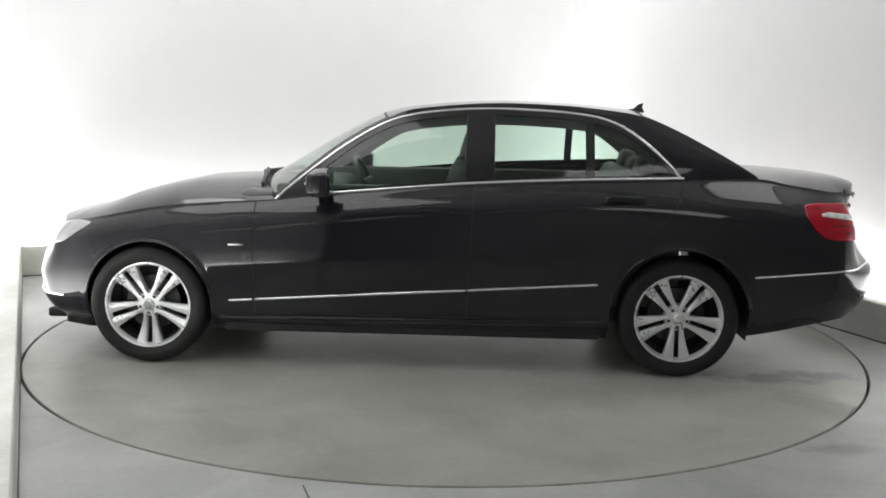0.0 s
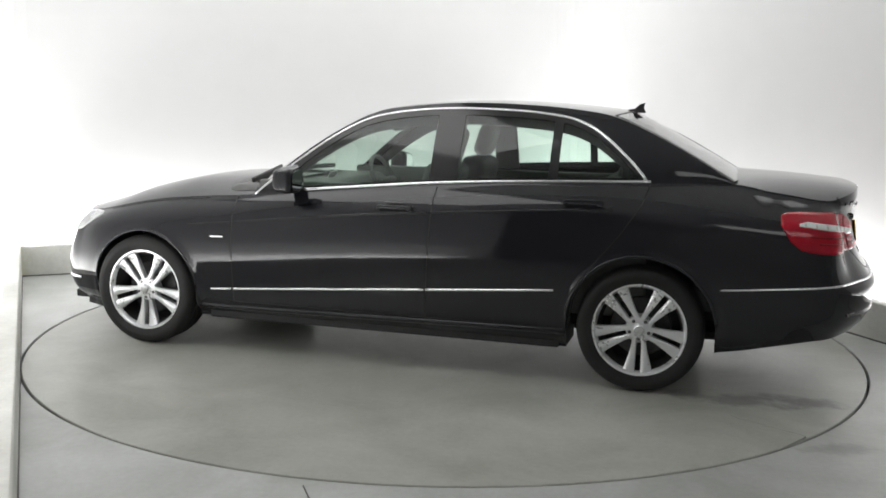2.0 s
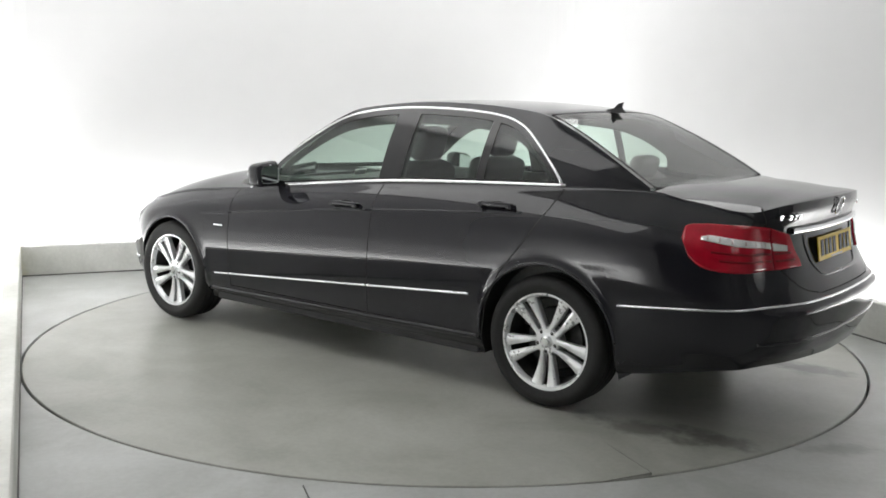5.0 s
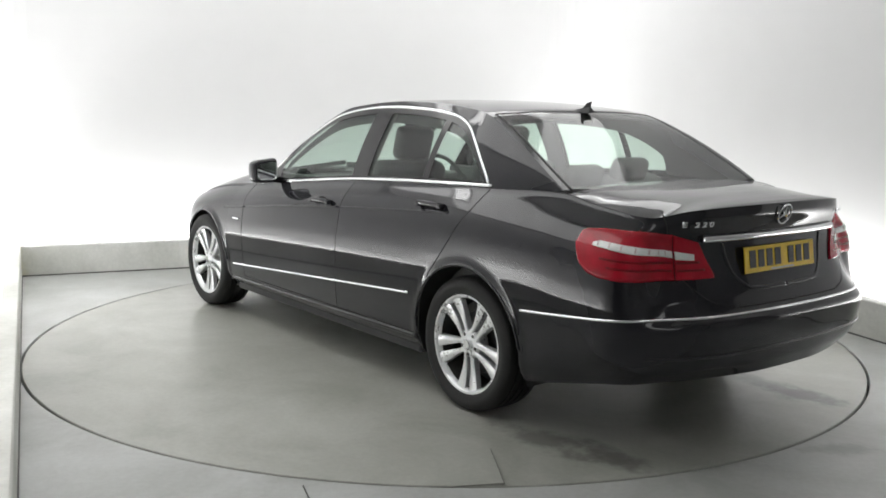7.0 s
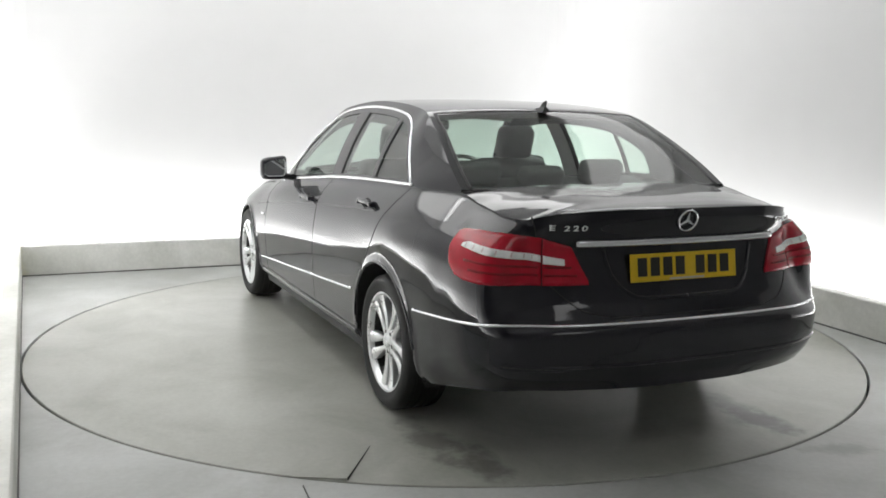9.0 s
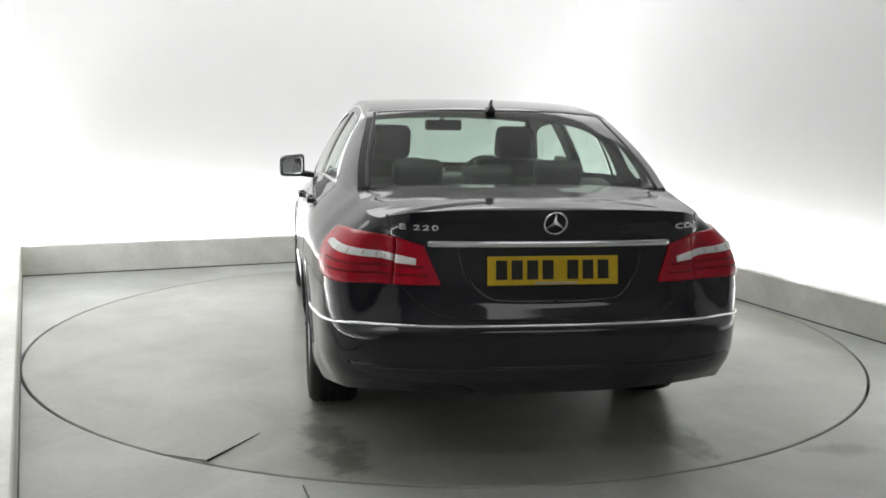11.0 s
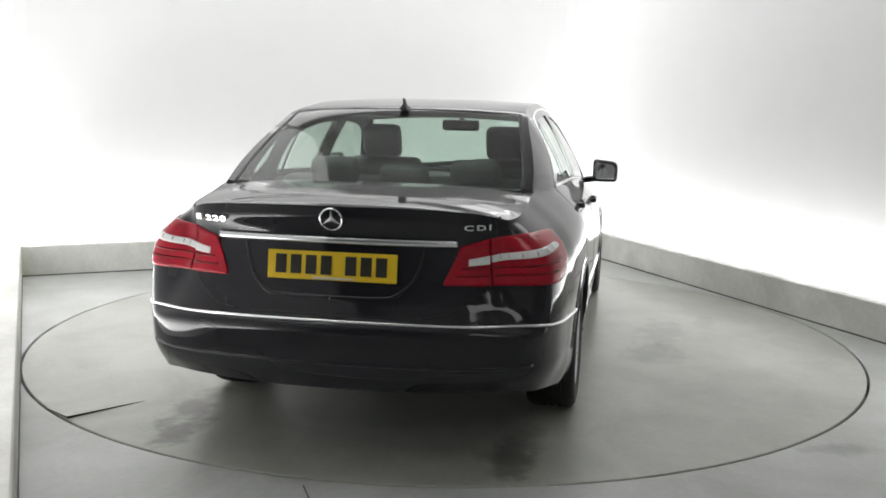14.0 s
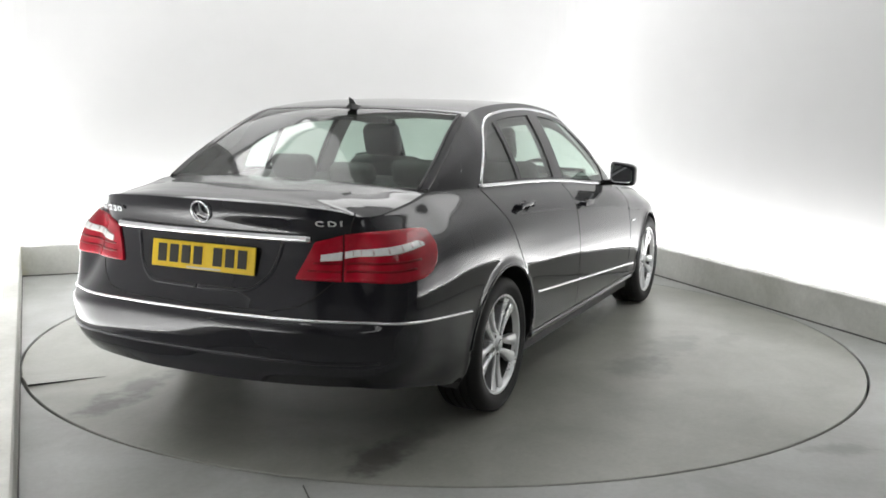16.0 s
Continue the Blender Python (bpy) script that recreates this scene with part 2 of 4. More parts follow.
def build_studio():
    # floor with a round hole for the turntable
    verts, faces, n = [], [], 128
    for k in range(n):
        t = 2 * math.pi * k / n
        c, s = math.cos(t), math.sin(t)
        far = 9.5 / max(abs(c), abs(s))
        for r, z in ((RADIUS + 0.013, -0.05), (RADIUS + 0.013, -0.003), (RADIUS + 0.016, 0.0), (RADIUS + 1.0, 0.0), (far, 0.0)):
            verts.append((r * c, r * s, z))
    for k in range(n):
        a, b = k * 5, ((k + 1) % n) * 5
        for j in range(4):
            faces.append((a + j, a + j + 1, b + j + 1, b + j))
    tagged(mesh_object("floor", verts, faces, FLOOR), "grey painted concrete floor with satin sheen and scuffs", "floor", kind="structure")
    bm = bmesh.new()
    lathe(bm, [(0.001, -0.045), (RADIUS + 0.05, -0.045)], 96, "z")
    tagged(part("floor_pit", bm, SEAM, None, smooth=False), "dark pit under the turntable rim", "pit", kind="structure")
    # expansion joint that runs towards the camera
    bm = bmesh.new()
    a, b = Vector((-0.525, -2.487, 0.002)), Vector((-0.20, -3.45, 0.002))
    mid, along = (a + b) / 2, (b - a)
    box(bm, mid, (along.length, 0.004, 0.004), 0.0, Matrix.Rotation(math.atan2(along.y, along.x), 4, "Z"))
    tagged(part("floor_joint", bm, JOINT, None, smooth=False), "narrow dark joint in the grey floor", "joint", kind="structure")
    # low ledges that hide the lamps
    for i, name in enumerate(("ledge_west", "ledge_north", "ledge_east")):
        inner, outer = offset_path(PATH, 0.0), offset_path(PATH, 0.10)
        wall_between(name, inner[i:i + 2], outer[i:i + 2], 0.0, 0.245, LEDGE, "low white painted ledge with scuffs before the wall", 0.008)
        ends = [q.copy() for q in inner[i:i + 2]]
        d = (ends[1] - ends[0])
        inward = Vector((d.y, -d.x, 0)).normalized()
        bm = bmesh.new()
        box(bm, (ends[0] + ends[1]) / 2 + inward * 0.003 + Vector((0, 0, 0.005)), (d.length - 0.01, 0.006, 0.010), 0.0, Matrix.Rotation(math.atan2(d.y, d.x), 4, "Z"))
        tagged(part("ledge_joint", bm, JOINT, None, smooth=False), "dirty dark joint at the foot of the ledge", "joint", kind="structure")
    # tall white walls with a rounded corner
    inner, outer = offset_path(PATH, TROUGH, 0.55), offset_path(PATH, TROUGH + 0.15, 0.6)
    wall_between("wall_cove", inner, outer, 0.0, HEIGHT, WALL, "tall white studio wall washed by light from below")
    # ceiling over the cove, and the luminous panel in it
    ring = offset_path(PATH, TROUGH + 0.15)
    verts = [(q.x, q.y, HEIGHT + z) for z in (0.0, 0.12) for q in ring]
    n = len(ring)
    faces = [tuple(range(n))[::-1], tuple(range(n, 2 * n))] + [(i, (i + 1) % n, n + (i + 1) % n, n + i) for i in range(n)]
    tagged(mesh_object("ceiling", verts, faces, CEIL), "plain white studio ceiling", "ceiling", kind="structure")
    ceiling_light(-0.78, 2.16, HEIGHT, 4.2, 1.6, 23.8, "long flat luminous ceiling panel along the back wall")
    ceiling_light(2.14, 0.76, HEIGHT, 3.8, 1.0, -67.6, "long flat luminous ceiling panel along the side wall")
    ceiling_light(-1.73, -0.85, HEIGHT, 3.8, 1.5, -66.2, "long flat luminous ceiling panel along the side wall")
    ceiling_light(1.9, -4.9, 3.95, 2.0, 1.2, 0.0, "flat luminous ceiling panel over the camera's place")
    # unseen grey walls, added behind the camera to fill the car's reflections
    tagged(mesh_object("unseen_hall", *hall_box(), BLACKOUT), "plain grey unseen walls behind the camera, added for the car's reflections", "wall", kind="structure")
    # lamp rows in the troughs, aimed up the walls
    mids = offset_path(PATH, 0.19)
    for i in range(3):
        a, b = mids[i], mids[i + 1]
        d = (b - a).normalized()
        out = Vector((-d.y, d.x, 0))
        c = (a + b) / 2
        c.z = 0.10
        lamp = area_lamp("cove_lamp", c, c + out * 0.35 + Vector((0, 0, 1.0)), 0.10, 0.10, COVE_POWER * (b - a).length)
        zaxis = -(out * 0.35 + Vector((0, 0, 1.0))).normalized()
        yaxis = zaxis.cross(d).normalized()
        rot = Matrix((d, yaxis, zaxis)).transposed().to_4x4()
        lamp.matrix_world = Matrix.Translation(c) @ rot
        short = 0.6 if i == 0 else 0.2
        lamp.location = lamp.location + d * (short / 2 - 0.1)
        lamp.data.size, lamp.data.size_y = (b - a).length - short, 0.12


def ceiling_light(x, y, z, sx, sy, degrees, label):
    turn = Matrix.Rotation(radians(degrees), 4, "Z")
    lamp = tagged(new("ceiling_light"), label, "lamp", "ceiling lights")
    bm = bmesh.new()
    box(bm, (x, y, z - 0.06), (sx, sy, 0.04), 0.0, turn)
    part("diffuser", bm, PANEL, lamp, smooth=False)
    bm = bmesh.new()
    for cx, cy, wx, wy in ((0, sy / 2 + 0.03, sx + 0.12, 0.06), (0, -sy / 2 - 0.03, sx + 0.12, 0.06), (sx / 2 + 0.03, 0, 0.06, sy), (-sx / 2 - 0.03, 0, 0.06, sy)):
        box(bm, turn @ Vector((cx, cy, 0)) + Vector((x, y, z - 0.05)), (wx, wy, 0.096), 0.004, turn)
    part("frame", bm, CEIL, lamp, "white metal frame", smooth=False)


def hall_box():
    x0, x1, y0, y1, z0, z1 = -5.2, 5.2, -7.0, 5.2, -0.3, 3.95
    v = [(x, y, z) for x in (x0, x1) for y in (y0, y1) for z in (z0, z1)]
    return v, [(0, 1, 3, 2), (4, 6, 7, 5), (0, 4, 5, 1), (2, 3, 7, 6), (0, 2, 6, 4), (1, 5, 7, 3)]


build_studio()


# ---------------------------------------------------------------- the turntable
def build_turntable():
    disc = tagged(new("turntable"), "grey painted steel turntable flush with the floor", "turntable")
    verts, faces, n = [], [], 128
    rings = [(0.0, 0.0)] + [(RADIUS * k / 8, 0.0) for k in range(1, 8)] + [(RADIUS - 0.004, 0.0), (RADIUS, -0.004), (RADIUS, -0.04)]
    verts.append((0, 0, 0))
    for r, z in rings[1:]:
        for k in range(n):
            verts.append((r * math.cos(2 * math.pi * k / n), r * math.sin(2 * math.pi * k / n), z))
    for k in range(n):
        faces.append((0, 1 + k, 1 + (k + 1) % n))
        for j in range(len(rings) - 2):
            a, b = 1 + j * n, 1 + (j + 1) * n
            faces.append((a + k, b + k, b + (k + 1) % n, a + (k + 1) % n))
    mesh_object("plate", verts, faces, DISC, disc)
    # radial joint between two plates: world direction at 12 s, turned back
    a = math.atan2(-2.135, -1.215) - radians(TURN_0 + TURN_RATE * 12.0)
    # the edge of one plate stands a little proud and thins out inwards
    c, q = math.cos(a), math.sin(a)
    at = lambda r, o, z: (r * c - o * q, r * q + o * c, z)
    r0, r1 = 2.08, RADIUS - 0.006
    verts = [at(r1, 0.0, 0.011), at(r1, -0.22, 0.0005), at(r0, -0.10, 0.0005), at(r0, 0.0, 0.002), at(r1, 0.0, -0.002), at(r0, 0.0, -0.002)]
    mesh_object("plate_edge", verts, [(0, 1, 2, 3), (0, 4, 1)], DISC, disc, label="proud edge of a steel plate")
    verts = [at(r1, 0.001, 0.011), at(r0, 0.001, 0.002), at(r0, 0.003, 0.0012), at(r1, 0.003, 0.0012)]
    mesh_object("joint", verts, [(0, 1, 2, 3)], SEAM, disc, label="dark radial joint between plates")
    return disc


TURN_0, TURN_RATE = 177.62, -7.042
CAR_X, CAR_Y, BODY_LIFT = 0.152, -0.004, 0.014
turntable = build_turntable()


# ---------------------------------------------------------------- the car's skin
# Design lines of the left half, from the middle of the tail to the middle of the nose:
# widest outline x, y; height of the shoulder edge; how far that edge lies inwards.
OUTLINE = [(-2.600, 0.00, 1.030, 0.115), (-2.590, 0.30, 1.028, 0.118), (-2.550, 0.57, 1.016, 0.135), (-2.450, 0.760, 0.985, 0.170),
           (-2.280, 0.862, 0.990, 0.185), (-2.050, 0.895, 1.020, 0.200), (-1.850, 0.908, 1.050, 0.205), (-1.450, 0.920, 1.042, 0.158),
           (-0.800, 0.920, 1.020, 0.138), (-0.330, 0.920, 0.995, 0.133), (0.060, 0.919, 0.962, 0.125), (0.450, 0.917, 0.926, 0.118),
           (0.770, 0.915, 0.893, 0.120), (1.050, 0.912, 0.872, 0.145), (1.390, 0.907, 0.840, 0.160), (1.720, 0.880, 0.782, 0.155),
           (1.950, 0.800, 0.745, 0.150), (2.110, 0.690, 0.735, 0.150), (2.235, 0.400, 0.740, 0.150), (2.270, 0.000, 0.745, 0.150)]
SIDE = [(0, .080), (.05, .040), (.12, .020), (.22, .012), (.36, .005), (.46, .001), (.53, .0), (.62, .004), (.70, .012), (.78, .021), (.84, .030), (.89, .050), (.94, .080), (1, .13)]
REAR = [(0, .17), (.10, .075), (.22, .030), (.34, .008), (.44, .0), (.465, .004), (.49, .032), (.57, .078), (.66, .114), (.75, .136), (.84, .143), (.89, .132), (.95, .112), (1, .115)]
NOSE = [(0, .14), (.08, .04), (.2, .01), (.45, .0), (.62, .03), (.78, .085), (.9, .125), (1, .15)]
LINE, LENGTHS = catmull(OUTLINE, 1400, True)
TOTAL = LENGTHS[-1]
TAN = np.gradient(LINE[:, :2], axis=0)
TAN[0], TAN[-1] = (0, 1), (0, -1)
TAN = TAN / np.linalg.norm(TAN, axis=1)[:, None]
NORMAL = np.stack([-TAN[:, 1], TAN[:, 0]], 1)


def smooth_table(rows, width=0.022):
    q = np.linspace(-0.1, 1.1, 600)
    d = np.interp(q, [r[0] for r in rows], [r[1] for r in rows])
    k = np.exp(-0.5 * (np.arange(-40, 41) * 0.002 / width) ** 2)
    pad = np.concatenate([np.full(40, d[0]), d, np.full(40, d[-1])])
    return q, np.convolve(pad, k / k.sum(), "valid")


TAB_SIDE, TAB_REAR, TAB_NOSE = smooth_table(SIDE, 0.016), smooth_table(REAR, 0.010), smooth_table(NOSE, 0.03)


def step(a, b, x):
    t = np.clip((x - a) / (b - a), 0, 1)
    return t * t * (3 - 2 * t)


def at_x(x):
    """The place along the outline, in metres from the tail, for an x on the side."""
    return float(np.interp(x, LINE[:, 0], LENGTHS))


def at_y(y):
    """The same for a half width y on the tail."""
    i = int(np.argmax(LINE[:, 1]))
    return float(np.interp(y, LINE[:i, 1], LENGTHS[:i]))


def tail_l(y, z):
    """The outline place whose skin at height z lies y from the middle of the tail."""
    ls = np.linspace(0.0, at_x(-2.1), 80)
    return float(np.interp(y, [skin(l, z).y for l in ls], ls))


def outline(l):
    row = [np.interp(l, LENGTHS, LINE[:, k]) for k in range(4)]
    n = [np.interp(l, LENGTHS, NORMAL[:, k]) for k in range(2)]
    return row, n


def skin(l, z):
    """The point of the left skin at outline place l and height z."""
    (x, y, ztop, dtop), (nx, ny) = outline(l)
    q = (z - 0.2) / (ztop - 0.2)
    wr, wn = step(0.35, 0.9, -nx), step(0.3, 0.9, nx)
    ws = 1 - wr - wn
    d = ws * np.interp(q, *TAB_SIDE) + wr * np.interp(q, *TAB_REAR) + wn * np.interp(q, *TAB_NOSE)
    d_top = ws * SIDE[-1][1] + wr * REAR[-1][1] + wn * NOSE[-1][1]
    d = d + (dtop - d_top) * step(0.72, 1.0, q)
    # the lower corners of the rear bumper draw in
    d = d + 0.055 * (1 - step(0.24, 0.44, z)) * step(1.85, 2.30, -x) * step(0.15, 0.6, y)
    # haunch over the rear wheel and a slight swell over the front one
    d = d - 0.014 * ws * np.exp(-((x + 1.60) / 0.50) ** 2) * np.exp(-((z - 0.84) / 0.12) ** 2)
    for xc, rr in ((1.437, 0.36), (-1.437, 0.382)):
        g = np.hypot(x - xc, z - 0.31) - rr
        d = d - 0.006 * ws * np.exp(-(g / 0.022) ** 2) * (z < 0.75)
    return Vector((x - nx * d, y - ny * d, z))


def skin_normal(l, z, e=0.006):
    a = skin(min(l + e, TOTAL), z) - skin(max(l - e, 0), z)
    b = skin(l, z + e) - skin(l, z - e)
    n = b.cross(a)
    if l < 0.01 or l > TOTAL - 0.01:
        n.y = 0.0
    return n.normalized()


ARCHES = ((1.437, 0.310, 0.350), (-1.437, 0.310, 0.372))


def low_edge(l):
    (x, y, _, _), _ = outline(l)
    z = float(np.interp(x, [-2.5, -2.25, -1.80, -1.75, 1.75, 1.8, 2.1], [0.33, 0.30, 0.215, 0.180, 0.178, 0.155, 0.155]))
    for xc, zc, r in ARCHES:
        if abs(x - xc) < r:
            z = max(z, zc + math.sqrt(max(0.0, r * r - (x - xc) ** 2)) * 0.995)
    return z


def rear_cut(z):
    return float(np.interp(z, [0.2, 0.45, 0.62, 0.80, 0.94, 1.05], [-1.06, -1.10, -1.185, -1.33, -1.42, -1.455]))


def strip_height(l):
    (x, _, _, _), _ = outline(l)
    return float(np.interp(x, [-2.60, -2.42, -1.82], [0.597, 0.588, 0.540]))


DOOR_FRONT, DOOR_MID, SILL = 0.850, -0.305, 0.285


def boot_edge(z):
    return float(np.interp(z, [0.622, 0.635, 0.66, 0.70, 0.75, 0.90, 1.05], [0.36, 0.45, 0.505, 0.550, 0.595, 0.615, 0.64]))


def zone(c, l):
    x, y, z = c.x, abs(c.y), c.z
    if x < -1.81 and z < strip_height(l):
        return "rear_bumper"
    if x < -2.2 and y < boot_edge(z) and z > 0.625:
        return "boot_lid"
    if x > 1.80 and z < np.interp(x, [1.8, 1.9, 2.2], [0.50, 0.58, 0.60]):
        return "front_bumper"
    if z > SILL and DOOR_MID < x < DOOR_FRONT:
        return "front_door"
    if z > SILL and rear_cut(z) < x <= DOOR_MID:
        return "rear_door"
    return "body_shell"


def build_skin(car):
    places = set(np.linspace(0, TOTAL, 210))
    for xc, zc, r in ARCHES:
        for k in range(33):
            places.add(at_x(xc + r * math.cos(math.pi * k / 32)))
        places.add(at_x(xc + r) + 0.0005)
        places.add(at_x(xc - r) - 0.0005)
    for x in (DOOR_FRONT, DOOR_MID, -1.81):
        places.add(at_x(x))
    places = sorted(places)
    rows = 64
    grid, norms = [], []
    for l in places:
        z0 = low_edge(l)
        z1 = outline(l)[0][2]
        col, ncol = [], []
        for j in range(rows + 1):
            z = z0 + (z1 - z0) * j / rows
            col.append(skin(l, z))
            ncol.append(skin_normal(l, z))
        grid.append(col)
        norms.append(ncol)
    buckets = {}
    for side in (1, -1):
        for i in range(len(places) - 1):
            l = (places[i] + places[i + 1]) / 2
            for j in range(rows):
                c = (grid[i][j] + grid[i + 1][j + 1]) / 2
                name = zone(c, l)
                key = (name, side if "door" in name else 0)
                buckets.setdefault(key, []).append((side, i, j))
    made = {}
    for (name, side), cells in buckets.items():
        index, verts, vn, faces = {}, [], [], []

        def vid(s, i, j):
            k = (s if i not in (0, len(places) - 1) else 1, i, j)
            if k not in index:
                index[k] = len(verts)
                p, q = grid[i][j], norms[i][j]
                verts.append((p.x, p.y * s, p.z))
                vn.append((q.x, q.y * s, q.z))
            return index[k]

        for s, i, j in cells:
            f = (vid(s, i, j), vid(s, i, j + 1), vid(s, i + 1, j + 1), vid(s, i + 1, j))
            faces.append(f if s > 0 else f[::-1])
        ob = mesh_object(name, verts, faces, PAINT, car, True)
        ob.data.normals_split_custom_set_from_vertices(vn)
        made[(name, side)] = ob
    # inner return of the skin at the wheel arches, and the liners
    for side in (1, -1):
        for xc, zc, r in ARCHES:
            verts, faces = [], []
            n = 40
            for k in range(n + 1):
                t = math.pi * k / n
                x = xc + r * math.cos(t)
                z = zc + r * math.sin(t) * 0.995
                if k in (0, n):
                    z = 0.18
                y = skin(at_x(x), z).y
                for yy in (y + 0.002, y - 0.012, y - 0.05, 0.60):
                    verts.append((x, side * yy, z + (0.004 if yy < y else 0.0)))
            for k in range(n):
                for j in range(3):
                    a = k * 4 + j
                    faces.append((a, a + 1, a + 5, a + 4))
            mesh_object("wheel_arch_liner", verts, faces, PLASTIC, car, True, "black plastic liner")
    # underbody
    bm = bmesh.new()
    box(bm, (0.0, 0, 0.195), (2.05, 1.70, 0.05), 0.01)
    box(bm, (-1.98, 0, 0.33), (0.70, 1.05, 0.05), 0.01)
    box(bm, (1.75, 0, 0.19), (0.75, 1.24, 0.05), 0.01)
    box(bm, (-1.45, 0, 0.24), (0.9, 1.15, 0.05), 0.01)
    box(bm, (1.2, 0, 0.22), (0.9, 1.15, 0.05), 0.01)
    part("underbody", bm, PLASTIC, car, "black underbody panel", smooth=False)
    return made


# bonnet and boot deck: caps spanned between the two shoulder edges
def cap(name, x0, x1, crown, car, mat=None, power=2.2, ridge=None):
    l0, l1 = (at_x(x0) if x0 > -2.57 else 0.0), (at_x(x1) if x1 < 2.26 else TOTAL)
    n, m = 60, 40
    verts, faces = [], []
    for i in range(n + 1):
        l = l0 + (l1 - l0) * i / n
        e = skin(l, outline(l)[0][2])
        x = e.x
        for j in range(m + 1):
            u = -1 + 2 * j / m
            lift = float(np.interp(x, [c[0] for c in crown], [c[1] for c in crown])) - (e.z if ridge else 0.0)
            verts.append((x, -e.y * u, e.z + lift * (1 - abs(u) ** power) - 0.001 * abs(u) ** 8))
    for i in range(n):
        for j in range(m):
            a = i * (m + 1) + j
            faces.append((a, a + 1, a + m + 2, a + m + 1))
    ob = mesh_object(name, verts, faces, mat or PAINT, car, True)
    bm = bmesh.new()
    bm.from_mesh(ob.data)
    bmesh.ops.remove_doubles(bm, verts=bm.verts, dist=0.0004)
    bmesh.ops.recalc_face_normals(bm, faces=bm.faces)
    up = sum((f.normal.z for f in bm.faces))
    if up < 0:
        bmesh.ops.reverse_faces(bm, faces=bm.faces)
    bm.to_mesh(ob.data)
    bm.free()
    ob.data.polygons.foreach_set("use_smooth", [True] * len(ob.data.polygons))
    return ob


# roof line: rail x, y, z and the middle x, z, from the windscreen's foot to the rear screen's foot
RAIL = [(0.745, 0.800, 0.905, 0.955, 0.955), (0.560, 0.735, 1.068, 0.695, 1.114), (0.420, 0.687, 1.180, 0.518, 1.219),
        (0.276, 0.645, 1.274, 0.357, 1.308), (0.134, 0.610, 1.350, 0.197, 1.375), (-0.006, 0.588, 1.394, 0.002, 1.414),
        (-0.400, 0.570, 1.430, -0.400, 1.446), (-0.800, 0.570, 1.424, -0.820, 1.442), (-1.100, 0.580, 1.397, -1.150, 1.416),
        (-1.250, 0.605, 1.368, -1.295, 1.388), (-1.410, 0.632, 1.304, -1.460, 1.305), (-1.570, 0.665, 1.225, -1.620, 1.213),
        (-1.730, 0.692, 1.136, -1.780, 1.122), (-1.860, 0.702, 1.058, -1.910, 1.051)]
ROOF_ROWS, _ = catmull(RAIL, 121)


def crown_point(row, u):
    xr, yr, zr, xc, zc = row
    a = abs(u)
    return Vector((xr + (xc - xr) * (1 - a ** 2.0), yr * u, zr + (zc - zr) * (1 - a ** 2.4)))


def row_at(xr):
    order = np.argsort(ROOF_ROWS[:, 0])
    return [float(np.interp(xr, ROOF_ROWS[order, 0], ROOF_ROWS[order, k])) for k in range(5)]


def sheet(name, point, us, vs, mat, car, label="", thick=0.0, parent=None):
    verts = [point(u, v) for u in us for v in vs]
    k = len(vs)
    faces = [(i * k + j, i * k + j + 1, (i + 1) * k + j + 1, (i + 1) * k + j) for i in range(len(us) - 1) for j in range(k - 1)]
    ob = mesh_object(name, verts, faces, mat, parent or car, True, label)
    return ob


def build_roof(car):
    us = np.linspace(-1, 1, 33)
    screen = lambda w, u: crown_point(row_at(w), u)
    front, back = 0.155, -1.235
    # roof skin with its rails
    sheet("roof", screen, np.linspace(front, back, 70), us, PAINT, car)
    for name, a, b, mat, label in (("windscreen", 0.738, front, GLASS, "clear windscreen glass"), ("rear_screen", back, -1.855, REAR_GLASS, "lightly tinted rear screen glass")):
        sheet(name, screen, np.linspace(a, b, 40), np.linspace(-0.94, 0.94, 27), mat, car, label).visible_shadow = False
        for s in (1, -1):
            pillar = "front_pillar" if a > 0 else "rear_pillar_edge"
            sheet(pillar, screen, np.linspace(a, b, 40), np.linspace(0.94 * s, 1.0 * s, 5), PAINT, car)
            # black rubber edge of the glass
            pts = [crown_point(row_at(w), 0.94 * s) for w in np.linspace(a, b, 30)]
            nrm = [Vector((0.5 if a > 0 else -0.5, 0, 0.8)) for _ in pts]
            strip_along("screen_seal", pts, nrm, 0.016, 0.002, PLASTIC, car, "black rubber seal")
        for w in (a, b):
            pts = [crown_point(row_at(w), u) for u in np.linspace(-0.93, 0.93, 30)]
            strip_along("screen_seal", pts, [Vector((0.5 if a > 0 else -0.5, 0, 0.8))] * len(pts), 0.014, 0.002, PLASTIC, car, "black rubber seal")
    # headlining
    sheet("headlining", lambda w, u: crown_point(row_at(w), u) + Vector((0, 0, -0.035)), np.linspace(front, back, 40), np.linspace(-0.97, 0.97, 25), CLOTH, car, "pale grey cloth headlining")


# upper edge of the chrome window line
CHROME = [(0.745, 0.900), (0.700, 0.946), (0.560, 1.060), (0.420, 1.168), (0.276, 1.262), (0.134, 1.334), (-0.006, 1.371), (-0.160, 1.392),
          (-0.320, 1.403), (-0.480, 1.406), (-0.635, 1.402), (-0.790, 1.394), (-0.947, 1.377), (-1.050, 1.354), (-1.150, 1.310),
          (-1.253, 1.236), (-1.356, 1.143), (-1.415, 1.080), (-1.440, 1.042)]
CHROME_CURVE, _ = catmull(CHROME, 240)


def chrome_top(x):
    return float(np.interp(-x, -CHROME_CURVE[:, 0], CHROME_CURVE[:, 1]))


def belt(x):
    l = at_x(x)
    return skin(l, outline(l)[0][2])


